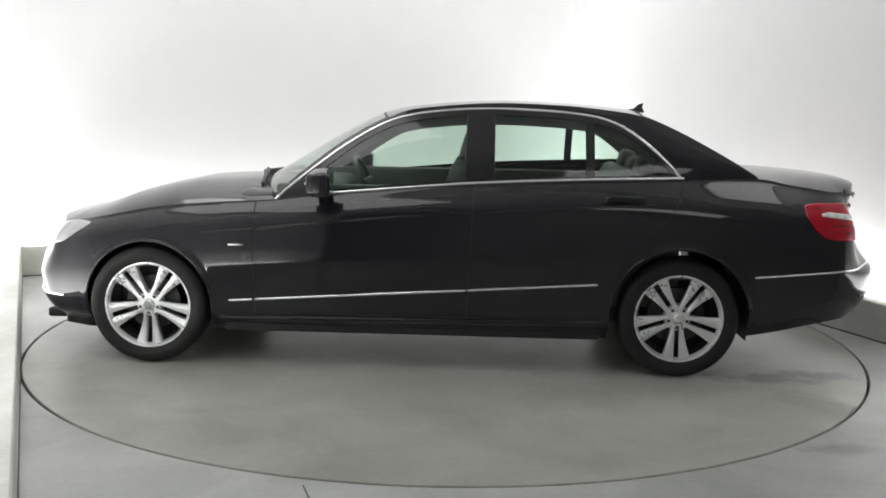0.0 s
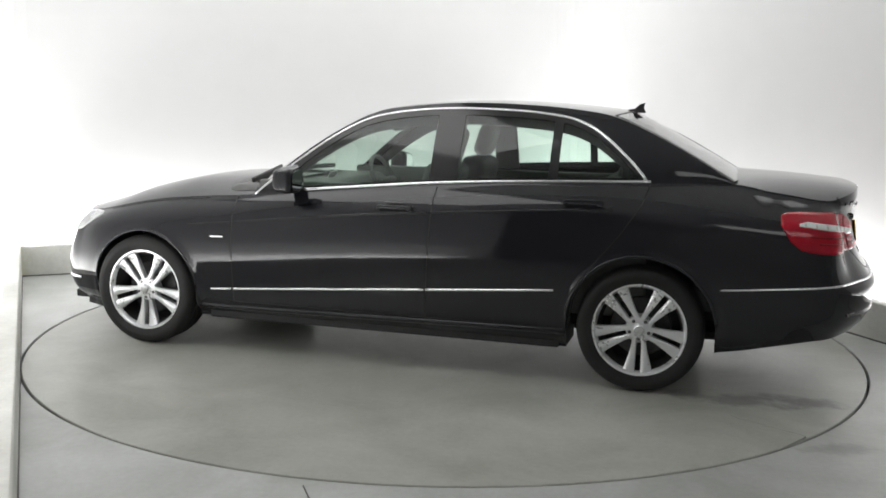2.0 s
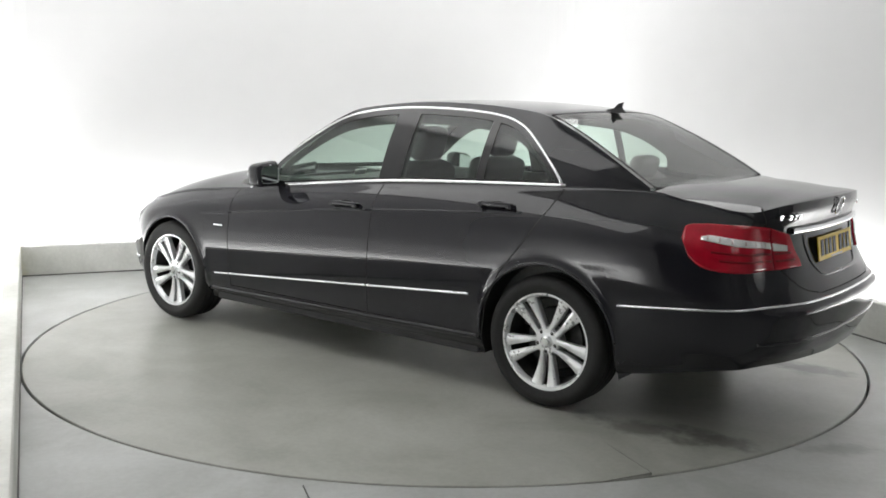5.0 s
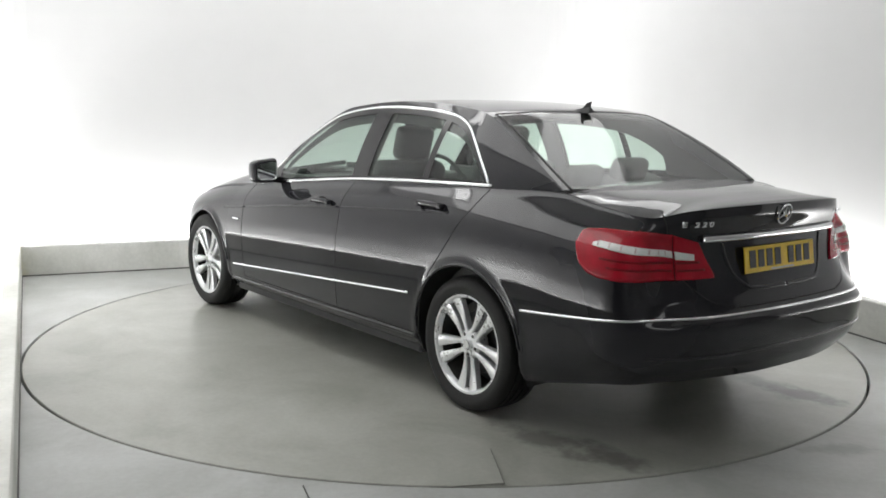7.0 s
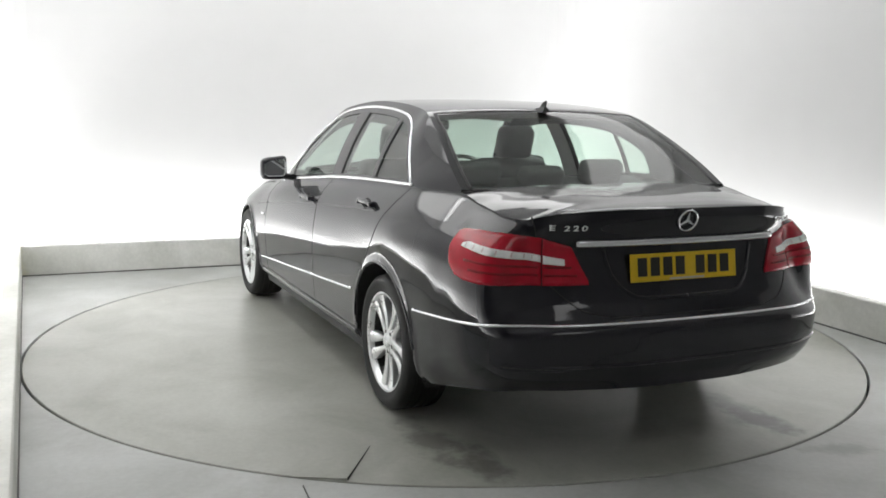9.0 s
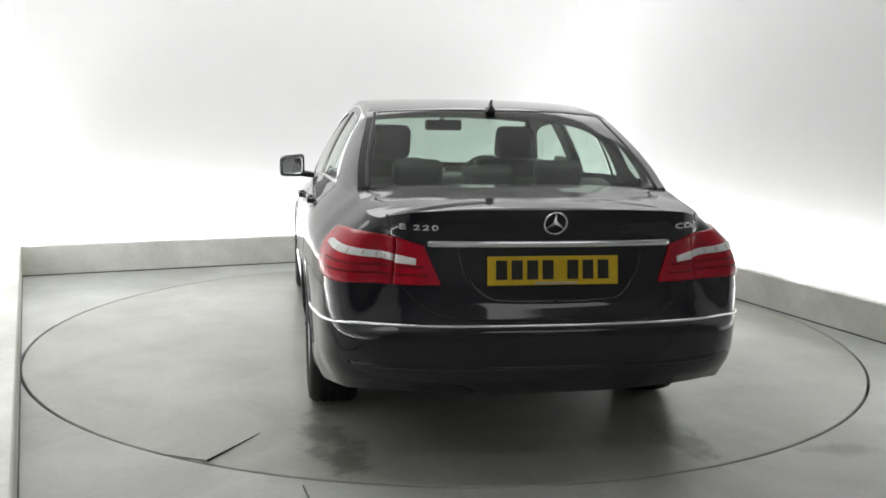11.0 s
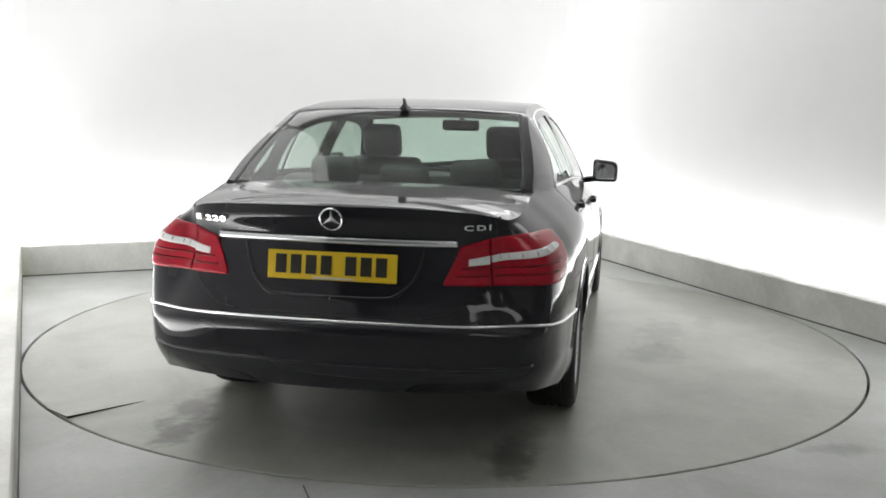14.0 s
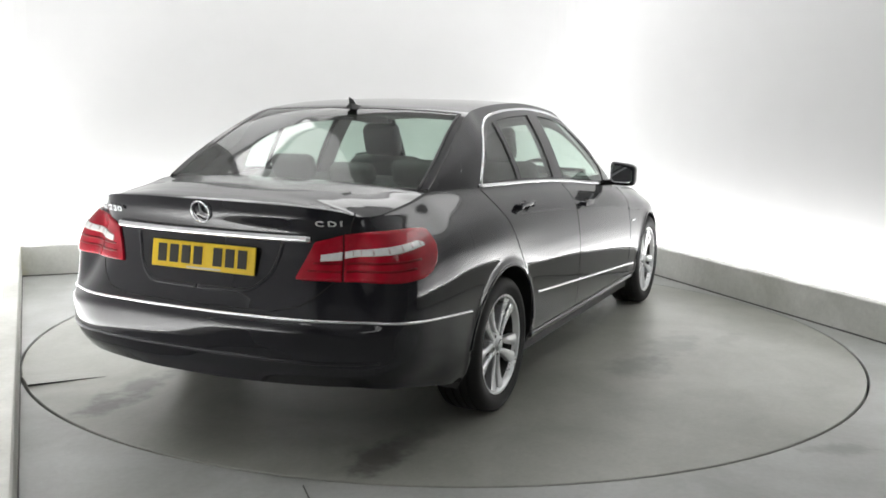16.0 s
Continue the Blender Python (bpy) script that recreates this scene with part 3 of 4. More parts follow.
def side_point(x, z, s=1):
    """A point of the side glass and pillar sheet, between shoulder and roof rail."""
    b, r = belt(x), row_at(x)
    t = (z - b.z) / max(r[2] - b.z, 1e-4)
    t = min(max(t, 0), 1)
    return Vector((x, s * (b.y + (r[1] - b.y) * t + 0.022 * 4 * t * (1 - t) * min(1, (r[2] - b.z) / 0.3)), b.z + (r[2] - b.z) * t))


def side_normal(x, z, s=1):
    a = side_point(x + 0.01, z) - side_point(x - 0.01, z)
    b = side_point(x, z + 0.01) - side_point(x, z - 0.01)
    n = a.cross(b)
    if n.y < 0:
        n = -n
    n = n.normalized()
    return Vector((n.x, s * n.y, n.z))


def band(name, xs, low, high, s, mat, car, off=0.0, n=8, label=""):
    """A piece of the side sheet between two heights, moved outwards by off."""
    def point(x, k):
        z = low(x) + (max(high(x), low(x) + 0.0005) - low(x)) * k / n
        return side_point(x, z, s) + side_normal(x, z, s) * off
    return sheet(name, point, xs, range(n + 1), mat, car, label)


def build_side(car, s):
    rail = lambda x: row_at(x)[2]
    zb = lambda x: belt(x).z
    # painted frame over the chrome, and the rear pillar
    band("roof_rail", np.linspace(0.741, -1.10, 70), chrome_top, rail, s, PAINT, car, 0, 4)
    band("rear_pillar", np.linspace(-1.10, -1.440, 30), lambda x: max(chrome_top(x), zb(x)), rail, s, PAINT, car, 0, 10)
    band("rear_pillar", np.linspace(-1.440, -1.856, 26), zb, rail, s, PAINT, car, 0, 10)
    inner_top = lambda x: max(zb(x) + 0.004, chrome_top(x) - 0.040 - 0.02 * step(0.2, 0.7, x))
    lowg = lambda x: zb(x) + 0.022
    # black frame round the glass
    band("window_frame", np.linspace(0.736, -1.425, 90), inner_top, chrome_top, s, TRIM, car, -0.001, 3, "black window frame")
    band("window_ledge", np.linspace(0.736, -1.430, 90), zb, lambda x: min(zb(x) + 0.026, max(chrome_top(x), zb(x) + 0.001)), s, TRIM, car, -0.001, 2, "black window sill trim")
    for name, x0, x1 in (("front_window", 0.520, -0.285), ("rear_window", -0.435, -0.930), ("quarter_window", -0.975, -1.400)):
        ob = band(name, np.linspace(x0, x1, 40), lowg, lambda x: max(inner_top(x) + 0.006, lowg(x) + 0.001), s, GLASS, car, -0.005, 10, "lightly tinted window glass")
        ob.visible_shadow = False
    band("mirror_sail", np.linspace(0.722, 0.520, 12), lowg, lambda x: max(inner_top(x) + 0.004, lowg(x) + 0.001), s, TRIM, car, 0.0, 6, "black triangular mirror base")
    band("centre_pillar", np.linspace(-0.283, -0.437, 8), lowg, lambda x: inner_top(x) + 0.004, s, TRIM, car, 0.001, 10, "gloss black centre pillar cover")
    band("window_divider", np.linspace(-0.928, -0.977, 4), lowg, lambda x: inner_top(x) + 0.004, s, TRIM, car, 0.001, 10, "slim black window divider")
    # chrome line round the windows
    xs = CHROME_CURVE[::3]
    pts = [side_point(x, z - 0.006, s) for x, z in xs]
    nrm = [side_normal(x, z - 0.006, s) for x, z in xs]
    strip_along("chrome_window_line", pts, nrm, 0.015, 0.006, CHROME_MAT, car, "thin chrome window surround")
    bx = np.linspace(0.46, -1.450, 60)
    strip_along("chrome_belt_line", [side_point(x, zb(x) + 0.008, s) for x in bx], [side_normal(x, zb(x) + 0.01, s) for x in bx], 0.016, 0.007, CHROME_MAT, car, "thin chrome belt line")


# ---------------------------------------------------------------- lamps, mouldings, gaps
def place_on(l, z, s, off=0.0):
    p = skin(l, z) + skin_normal(l, z) * off
    return Vector((p.x, p.y * s, p.z))


def normal_on(l, z, s):
    n = skin_normal(l, z)
    return Vector((n.x, n.y * s, n.z))


def patch(name, l0, l1, low, high, s, off, mat, parent, label="", nu=24, nv=8):
    """A lens that follows the skin, proud by off, with rounded borders that return to the skin."""
    verts, faces = [], []
    rim = [0.0, 0.0] + list(np.linspace(0.02, 0.98, nv)) + [1.0, 1.0]
    cols = [0.0, 0.0] + list(np.linspace(0.015, 0.985, nu)) + [1.0, 1.0]
    for i, a in enumerate(cols):
        l = l0 + (l1 - l0) * a
        for j, b in enumerate(rim):
            z = low(a) + (high(a) - low(a)) * b
            edge = i in (0, len(cols) - 1) or j in (0, len(rim) - 1)
            near = i in (1, len(cols) - 2) or j in (1, len(rim) - 2)
            o = -0.006 if edge else (off * 0.5 if near else off)
            verts.append(place_on(l, z, s, o))
    k = len(rim)
    for i in range(len(cols) - 1):
        for j in range(k - 1):
            f = (i * k + j, i * k + j + 1, (i + 1) * k + j + 1, (i + 1) * k + j)
            faces.append(f if s > 0 else f[::-1])
    return mesh_object(name, verts, faces, mat, parent, True, label)


CREASE_X, CREASE_Z = (-1.3, -0.9, -0.4, 0.06, 0.56, 0.9, 1.2), (0.915, 0.890, 0.857, 0.823, 0.772, 0.735, 0.705)


def build_lamps(car):
    lin = lambda *rows: (lambda a: float(np.interp(a, [r[0] for r in rows], [r[1] for r in rows])))
    for s in (1, -1):
        # tail lamp: a from the inner end on the boot to the tip on the wing
        l_in, l_gap, l_tip = tail_l(0.445, 0.8), tail_l(0.606, 0.8), at_x(-2.085)
        lamp = new("tail_light")
        lamp.parent = car
        lamp["label"] = "red tail light with a clear white strip"
        hi_out, lo_out = lin((0, .918), (.4, .930), (.8, .932), (.95, .927), (1, .914)), lin((0, .738), (.55, .741), (.72, .747), (.82, .760), (.91, .795), (1, .872))
        patch("lens", l_gap + 0.003, l_tip, lo_out, hi_out, s, 0.009, LENS_RED, lamp, nu=40, nv=16)
        patch("clear_strip", l_gap + 0.006, l_gap + (l_tip - l_gap) * 0.84, lin((0, .824), (.6, .846), (1, .866)), lin((0, .850), (.6, .873), (.9, .884), (1, .876)), s, 0.013, LENS_CLEAR, lamp, "clear white strip")
        patch("lens", l_in - 0.012, l_gap - 0.003, lin((0, .740), (1, .738)), lin((0, .750), (.34, .886), (1, .916)), s, 0.009, LENS_RED, lamp, nu=30, nv=16)
        patch("clear_strip", tail_l(0.525, 0.8), l_gap - 0.005, lin((0, .812), (1, .818)), lin((0, .838), (1, .850)), s, 0.013, LENS_CLEAR, lamp, "clear white strip")
        # moulded ribs of the lens and the bright bars of the strip
        edge = lambda a: l_gap + (l_tip - l_gap) * a
        for z, a1 in ((0.770, 0.66), (0.800, 0.74)):
            patch("lens_rib", edge(0.03), edge(a1), lin((0, z), (1, z + 0.022 * a1)), lin((0, z + 0.009), (1, z + 0.009 + 0.022 * a1)), s, 0.0095, LENS_RED_DARK, lamp, "deep red moulded rib", nu=20, nv=2)
        for z, a0 in ((0.770, 0.18), (0.800, 0.30)):
            patch("lens_rib", l_in + (l_gap - l_in) * a0, l_gap - 0.008, lin((0, z), (1, z)), lin((0, z + 0.009), (1, z + 0.009)), s, 0.0095, LENS_RED_DARK, lamp, "deep red moulded rib", nu=12, nv=2)
        for k in range(1, 8):
            a = 0.11 * k
            zb = 0.826 + 0.022 * min(a / 0.504, 1.0) + 0.018 * max(0.0, a - 0.504) / 0.336
            patch("strip_divider", edge(a), edge(a + 0.014), lin((0, zb + 0.003), (1, zb + 0.003)), lin((0, zb + 0.020), (1, zb + 0.020)), s, 0.0145, DIVIDER, lamp, "pink-grey divider", nu=2, nv=2)
        # headlamp at the front corner
        head = new("headlight")
        head.parent = car
        head["label"] = "clear headlight with bright reflector"
        la, lb = at_x(1.84), at_x(2.15)
        patch("lens", la, lb, lin((0, .725), (.35, .63), (1, .575)), lin((0, .738), (.35, .742), (1, .70)), s, 0.006, HEAD_LENS, head)
        # rising bright strip along the doors, in three lengths
        tz = lambda x: 0.349 + (0.985 - x) * 0.0695
        for x0, x1 in ((0.985, 0.857), (0.843, -0.30), (-0.31, -1.000)):
            xs = np.linspace(x0, x1, 40)
            strip_along("door_moulding", [place_on(at_x(x), tz(x), s) for x in xs], [normal_on(at_x(x), tz(x), s) for x in xs], 0.014, 0.008, CHROME_MAT, car, "thin chrome door moulding")
        # pressed crease through the door handles, and the rolled lips of the wheel arches
        cz = lambda x: float(np.interp(x, CREASE_X, CREASE_Z))
        for x0, x1 in ((1.14, 0.857), (0.843, -0.30), (-0.31, -1.28)):
            xs = np.linspace(x0, x1, 40)
            strip_along("crease", [place_on(at_x(x), cz(x), s) for x in xs], [normal_on(at_x(x), cz(x), s) for x in xs], 0.012, 0.0025, PAINT, car)
        for xc, zc, r in ARCHES:
            turn = np.linspace(radians(8), radians(172), 60)
            pts = [(xc + (r + 0.006) * math.cos(t), zc + (r + 0.006) * math.sin(t)) for t in turn]
            strip_along("arch_lip", [place_on(at_x(x), z, s) for x, z in pts], [normal_on(at_x(x), z, s) for x, z in pts], 0.016, 0.005, PAINT, car)
        # sill fold
        xs = np.linspace(1.06, -1.06, 60)
        strip_along("sill", [place_on(at_x(x), 0.258 - 0.012 * x, s) for x in xs], [normal_on(at_x(x), 0.250, s) for x in xs], 0.030, 0.010, PAINT, car, "black painted sill")
        # wing badge
        bm = bmesh.new()
        l = at_x(0.943)
        box(bm, place_on(l, 0.655, s, 0.003), (0.085, 0.008, 0.012), 0.003)
        part("wing_badge", bm, CHROME_MAT, car, "small chrome badge")
        # gaps
        def gap(places):
            pts = [place_on(l, z, s, 0.0003) for l, z in places]
            strip_along("panel_gap", pts, [normal_on(l, z, s) for l, z in places], 0.0055, 0.0006, SEAM, car, "dark gap between panels")
        gap([(at_x(DOOR_FRONT + 0.02 * (z - 0.6)), z) for z in np.linspace(SILL, 0.885, 30)])
        gap([(at_x(DOOR_MID - 0.04 * (z - 0.3)), z) for z in np.linspace(SILL, 0.985, 30)])
        gap([(at_x(rear_cut(z)), z) for z in np.linspace(SILL, 1.035, 40)])
        gap([(at_x(x), SILL) for x in np.linspace(DOOR_FRONT, -1.06, 60)])
        gap([(tail_l(boot_edge(z), z), z) for z in np.linspace(0.625, 1.0, 24)])
        gap([(at_x(x), z) for x, z in zip(np.linspace(1.05, 1.78, 30), [outline(at_x(x))[0][2] - 0.012 for x in np.linspace(1.05, 1.78, 30)])])
        # door handles
        for hx, hz in ((-0.130, 0.862), (-1.130, 0.930)):
            l = at_x(hx)
            c, n = place_on(l, hz, s, 0.0), normal_on(l, hz, s)
            handle = new("door_handle")
            handle.parent = car
            handle["label"] = "black painted door handle"
            bm = bmesh.new()
            lathe(bm, [(0.001, -0.006), (0.03, -0.004), (0.042, 0.002)], 24, "y", Matrix.Translation(c - n * 0.004) @ Matrix.Diagonal((1.5, s, 0.75, 1)))
            part("recess", bm, PLASTIC, handle, "dark recess")
            bm = bmesh.new()
            box(bm, c + n * 0.026, (0.185, 0.016, 0.026), 0.0075, segs=3)
            box(bm, c + n * 0.014 + Vector((0.088, 0, 0)), (0.028, 0.04, 0.026), 0.006)
            box(bm, c + n * 0.014 + Vector((-0.085, 0, 0)), (0.034, 0.04, 0.026), 0.006)
            part("grip", bm, PAINT, handle)
        # door mirror
        mirror = new("door_mirror")
        mirror.parent = car
        mirror["label"] = "black door mirror on a short arm"
        bm = bmesh.new()
        box(bm, (0.475, s * 0.865, 0.945), (0.085, 0.13, 0.040), 0.016, Matrix.Rotation(s * 0.15, 4, "X"))
        part("arm", bm, TRIM, mirror)
        bm = bmesh.new()
        bmesh.ops.create_uvsphere(bm, u_segments=32, v_segments=18, radius=1.0)
        my, mw = 0.945, 0.082
        for v in bm.verts:
            q = v.co.copy()
            sup = lambda a, e: math.copysign(abs(a) ** e, a)
            x = q.x * 0.093 if q.x > 0 else q.x * 0.033
            taper = 1.0 - 0.20 * sup(q.y, 0.6)
            v.co = Vector((0.455 + x, s * (my + mw * sup(q.y, 0.36)), 0.996 + 0.074 * sup(q.z, 0.36) * (taper if q.z > 0 else 0.95)))
        if s < 0:
            bmesh.ops.reverse_faces(bm, faces=bm.faces)
        part("housing", bm, PAINT, mirror, angle=80)
        bm = bmesh.new()
        lathe(bm, [(0.001, 0.0), (0.9, 0.0), (1.0, 0.02)], 40, "y")
        for v in bm.verts:
            sup = lambda a, e: math.copysign(abs(a) ** e, a)
            r = math.hypot(v.co.x, v.co.z) or 1
            gx, gz = sup(v.co.x / r, 0.4) * r, sup(v.co.z / r, 0.4) * r
            v.co = Vector((0.419 - 0.15 * v.co.y, s * (my + (mw - 0.014) * gx), 0.997 + 0.059 * gz * (1.0 - 0.20 * gx if gz > 0 else 0.85)))
        part("mirror_glass", bm, MIRROR, mirror, "silvered mirror glass", angle=4)
        bm = bmesh.new()
        box(bm, (0.546, s * my, 1.000), (0.008, 0.12, 0.014), 0.003)
        part("indicator", bm, LENS_CLEAR, mirror, "clear indicator strip")


def build_tail(car):
    tail_x = lambda z: skin(0.0, z).x
    # chrome grip over the number plate
    def across(name, l_end, z, off, width, proud, mat, label, l_start=0.0, n=80):
        """A moulding that runs right across the tail or nose, from wing to wing."""
        half = np.linspace(l_end, l_start, n)
        walk_round = [(l, 1) for l in half] + [(l, -1) for l in half[::-1][1:]]
        height = z if callable(z) else (lambda l: z)
        strip_along(name, [place_on(l, height(l), s, off) for l, s in walk_round], [normal_on(l, height(l) - 0.010, s) for l, s in walk_round], width, proud, mat, car, label)

    across("boot_grip", tail_l(0.48, 0.9), 0.897, 0.006, 0.030, 0.014, CHROME_MAT, "broad chrome grip bar", n=30)
    across("panel_gap", tail_l(0.37, 0.622), 0.622, 0.0003, 0.0055, 0.0006, SEAM, "dark gap between panels", n=20)
    across("bumper_moulding", at_x(-1.82), lambda l: strip_height(l) + 0.004, 0.0, 0.012, 0.008, CHROME_MAT, "thin chrome bumper moulding")
    across("bumper_fold", at_x(-2.42), 0.440, 0.0, 0.014, 0.006, PAINT, "", n=50)
    across("bumper_moulding", at_x(1.95), 0.33, 0.0, 0.018, 0.006, CHROME_MAT, "thin chrome bumper moulding", TOTAL, 30)
    # recessed plate surround
    x0 = tail_x(0.80)
    path = catmull([(0.362, 0.872), (0.347, 0.81), (0.318, 0.745), (0.255, 0.694), (0.18, 0.684), (0.0, 0.681)], 40)[0]
    for s in (1, -1):
        places = [(tail_l(y, z) if y > 0 else 0.0, z) for y, z in path]
        strip_along("plate_surround", [place_on(l, z, s, 0.0005) for l, z in places], [normal_on(l, z, s) for l, z in places], 0.016, 0.004, PAINT, car, "black moulded edge of the plate recess")
    # number plate
    plate = new("number_plate")
    plate.parent = car
    plate["label"] = "yellow rear number plate with dark bars"
    px = x0 - 0.012
    tilt = Matrix.Translation((px, 0, 0.797)) @ Matrix.Rotation(radians(8), 4, "Y")
    bm = bmesh.new()
    box(bm, (0, 0, 0), (0.006, 0.520, 0.111), 0.002)
    bmesh.ops.transform(bm, matrix=tilt, verts=bm.verts)
    part("plate", bm, PLATE_YELLOW, plate, smooth=False)
    for i in range(7):
        y = 0.205 - i * 0.061 - (0.038 if i > 3 else 0)
        bm = bmesh.new()
        box(bm, (-0.0042, y, 0.003), (0.003, 0.044, 0.074), 0.001)
        bmesh.ops.transform(bm, matrix=tilt, verts=bm.verts)
        part("bar", bm, PLATE_DARK, plate, "dark bar", smooth=False)
    bm = bmesh.new()
    box(bm, (-0.0042, -0.01, -0.048), (0.003, 0.17, 0.008), 0.001)
    bmesh.ops.transform(bm, matrix=tilt, verts=bm.verts)
    part("strip", bm, PLATE_PALE, plate, "pale strip under the bars", smooth=False)
    # round emblem: a ring with three arms
    ez = 0.980
    ex = tail_x(ez) - 0.008
    emblem = new("emblem")
    emblem.parent = car
    emblem["label"] = "round chrome emblem"
    bm = bmesh.new()
    rows = []
    for k in range(48):
        t = 2 * math.pi * k / 48
        rows.append([bm.verts.new((ex + 0.004 * math.cos(a), (0.0435 + 0.004 * math.sin(a)) * math.cos(t), ez + (0.0435 + 0.004 * math.sin(a)) * math.sin(t))) for a in [2 * math.pi * j / 8 for j in range(8)]])
    for k in range(48):
        for j in range(8):
            bm.faces.new((rows[k][j], rows[(k + 1) % 48][j], rows[(k + 1) % 48][(j + 1) % 8], rows[k][(j + 1) % 8]))
    lean = Matrix.Translation((ex, 0, ez)) @ Matrix.Rotation(radians(-16), 4, "Y") @ Matrix.Translation((-ex, 0, -ez))
    bmesh.ops.transform(bm, matrix=lean, verts=bm.verts)
    part("ring", bm, CHROME_MAT, emblem)
    for k in range(3):
        t = math.pi / 2 + 2 * math.pi * k / 3
        bm = bmesh.new()
        tip = bm.verts.new((ex, 0.042 * math.cos(t), ez + 0.042 * math.sin(t)))
        c0 = bm.verts.new((ex - 0.008, 0, ez))
        a = bm.verts.new((ex, 0.010 * math.cos(t + 1.05), ez + 0.010 * math.sin(t + 1.05)))
        b = bm.verts.new((ex, 0.010 * math.cos(t - 1.05), ez + 0.010 * math.sin(t - 1.05)))
        bm.faces.new((tip, a, c0)), bm.faces.new((tip, c0, b)), bm.faces.new((tip, b, a)), bm.faces.new((a, b, c0))
        bmesh.ops.transform(bm, matrix=lean, verts=bm.verts)
        part("arm", bm, CHROME_MAT, emblem, smooth=False)
    # chrome letters
    for text, y0 in (("E 220", 0.586), ("CDI", -0.503)):
        y, badge = y0, new("model_badge")
        badge.parent = car
        badge["label"] = "raised chrome letters"
        for ch in text:
            if ch == " ":
                y -= 0.020
                continue
            cu = bpy.data.curves.new("letter", "FONT")
            cu.body, cu.size, cu.extrude, cu.bevel_depth, cu.offset = ch, 0.038, 0.002, 0.0004, 0.0007
            ob = bpy.data.objects.new("letter", cu)
            scene.collection.objects.link(ob)
            me = bpy.data.meshes.new_from_object(ob.evaluated_get(bpy.context.evaluated_depsgraph_get()))
            bpy.data.objects.remove(ob)
            wide = max(v.co.x for v in me.vertices) - min(v.co.x for v in me.vertices)
            side, z = (1 if y0 > 0 else -1), 0.955
            l = tail_l(abs(y - 0.5 * wide), z)
            n = normal_on(l, z, side)
            at = place_on(tail_l(abs(y - 0.69 * wide), z), z, side, 0.012) + Vector((0, 0.69 * wide, 0))
            me.materials.clear()
            me.materials.append(CHROME_MAT)
            me.transform(Matrix.Translation(at) @ Matrix.Rotation(0.35 * math.atan2(-n.y, -n.x) - math.pi / 2, 4, "Z") @ Matrix.Rotation(radians(106), 4, "X") @ Matrix.Diagonal((1.38, 0.80, 1, 1)))
            letter = new("letter", me)
            letter.parent = badge
            y -= wide * 1.38 + 0.007
    # shark-fin aerial
    bm = bmesh.new()
    prof = [(0.075, 0.0), (0.045, 0.016), (0.000, 0.024), (-0.028, 0.050), (-0.058, 0.058), (-0.050, 0.030), (-0.062, 0.004), (-0.060, 0.0)]
    base = crown_point(row_at(-1.235), 0.0)
    left = [bm.verts.new((base.x + a, 0.024 * max(0.16, 1 - h / 0.030), base.z + h - 0.004)) for a, h in prof]
    right = [bm.verts.new((v.co.x, -v.co.y, v.co.z)) for v in left]
    bm.faces.new(left), bm.faces.new(right[::-1])
    for k in range(len(prof)):
        k2 = (k + 1) % len(prof)
        bm.faces.new((left[k], right[k], right[k2], left[k2]))
    part("roof_aerial", bm, PLASTIC, car, "small black fin aerial", smooth=False)
    # wipers at the foot of the windscreen
    for y0, y1 in ((0.62, 0.05), (0.02, -0.58)):
        a, b = crown_point(row_at(0.745), y0 / 0.8), crown_point(row_at(0.725), y1 / 0.8)
        mid, d = (a + b) / 2 + Vector((0.03, 0, 0.03)), b - a
        bm = bmesh.new()
        box(bm, mid, (d.length, 0.02, 0.03), 0.006, d.to_track_quat("X", "Z").to_matrix().to_4x4())
        part("wiper", bm, PLASTIC, car, "black windscreen wiper")
    bm = bmesh.new()
    box(bm, (0.85, 0, 0.885), (0.26, 1.20, 0.05), 0.01)
    part("scuttle", bm, PLASTIC, car, "black scuttle panel under the windscreen")


# ---------------------------------------------------------------- wheels
TYRE_R, RIM_R = 0.322, 0.234


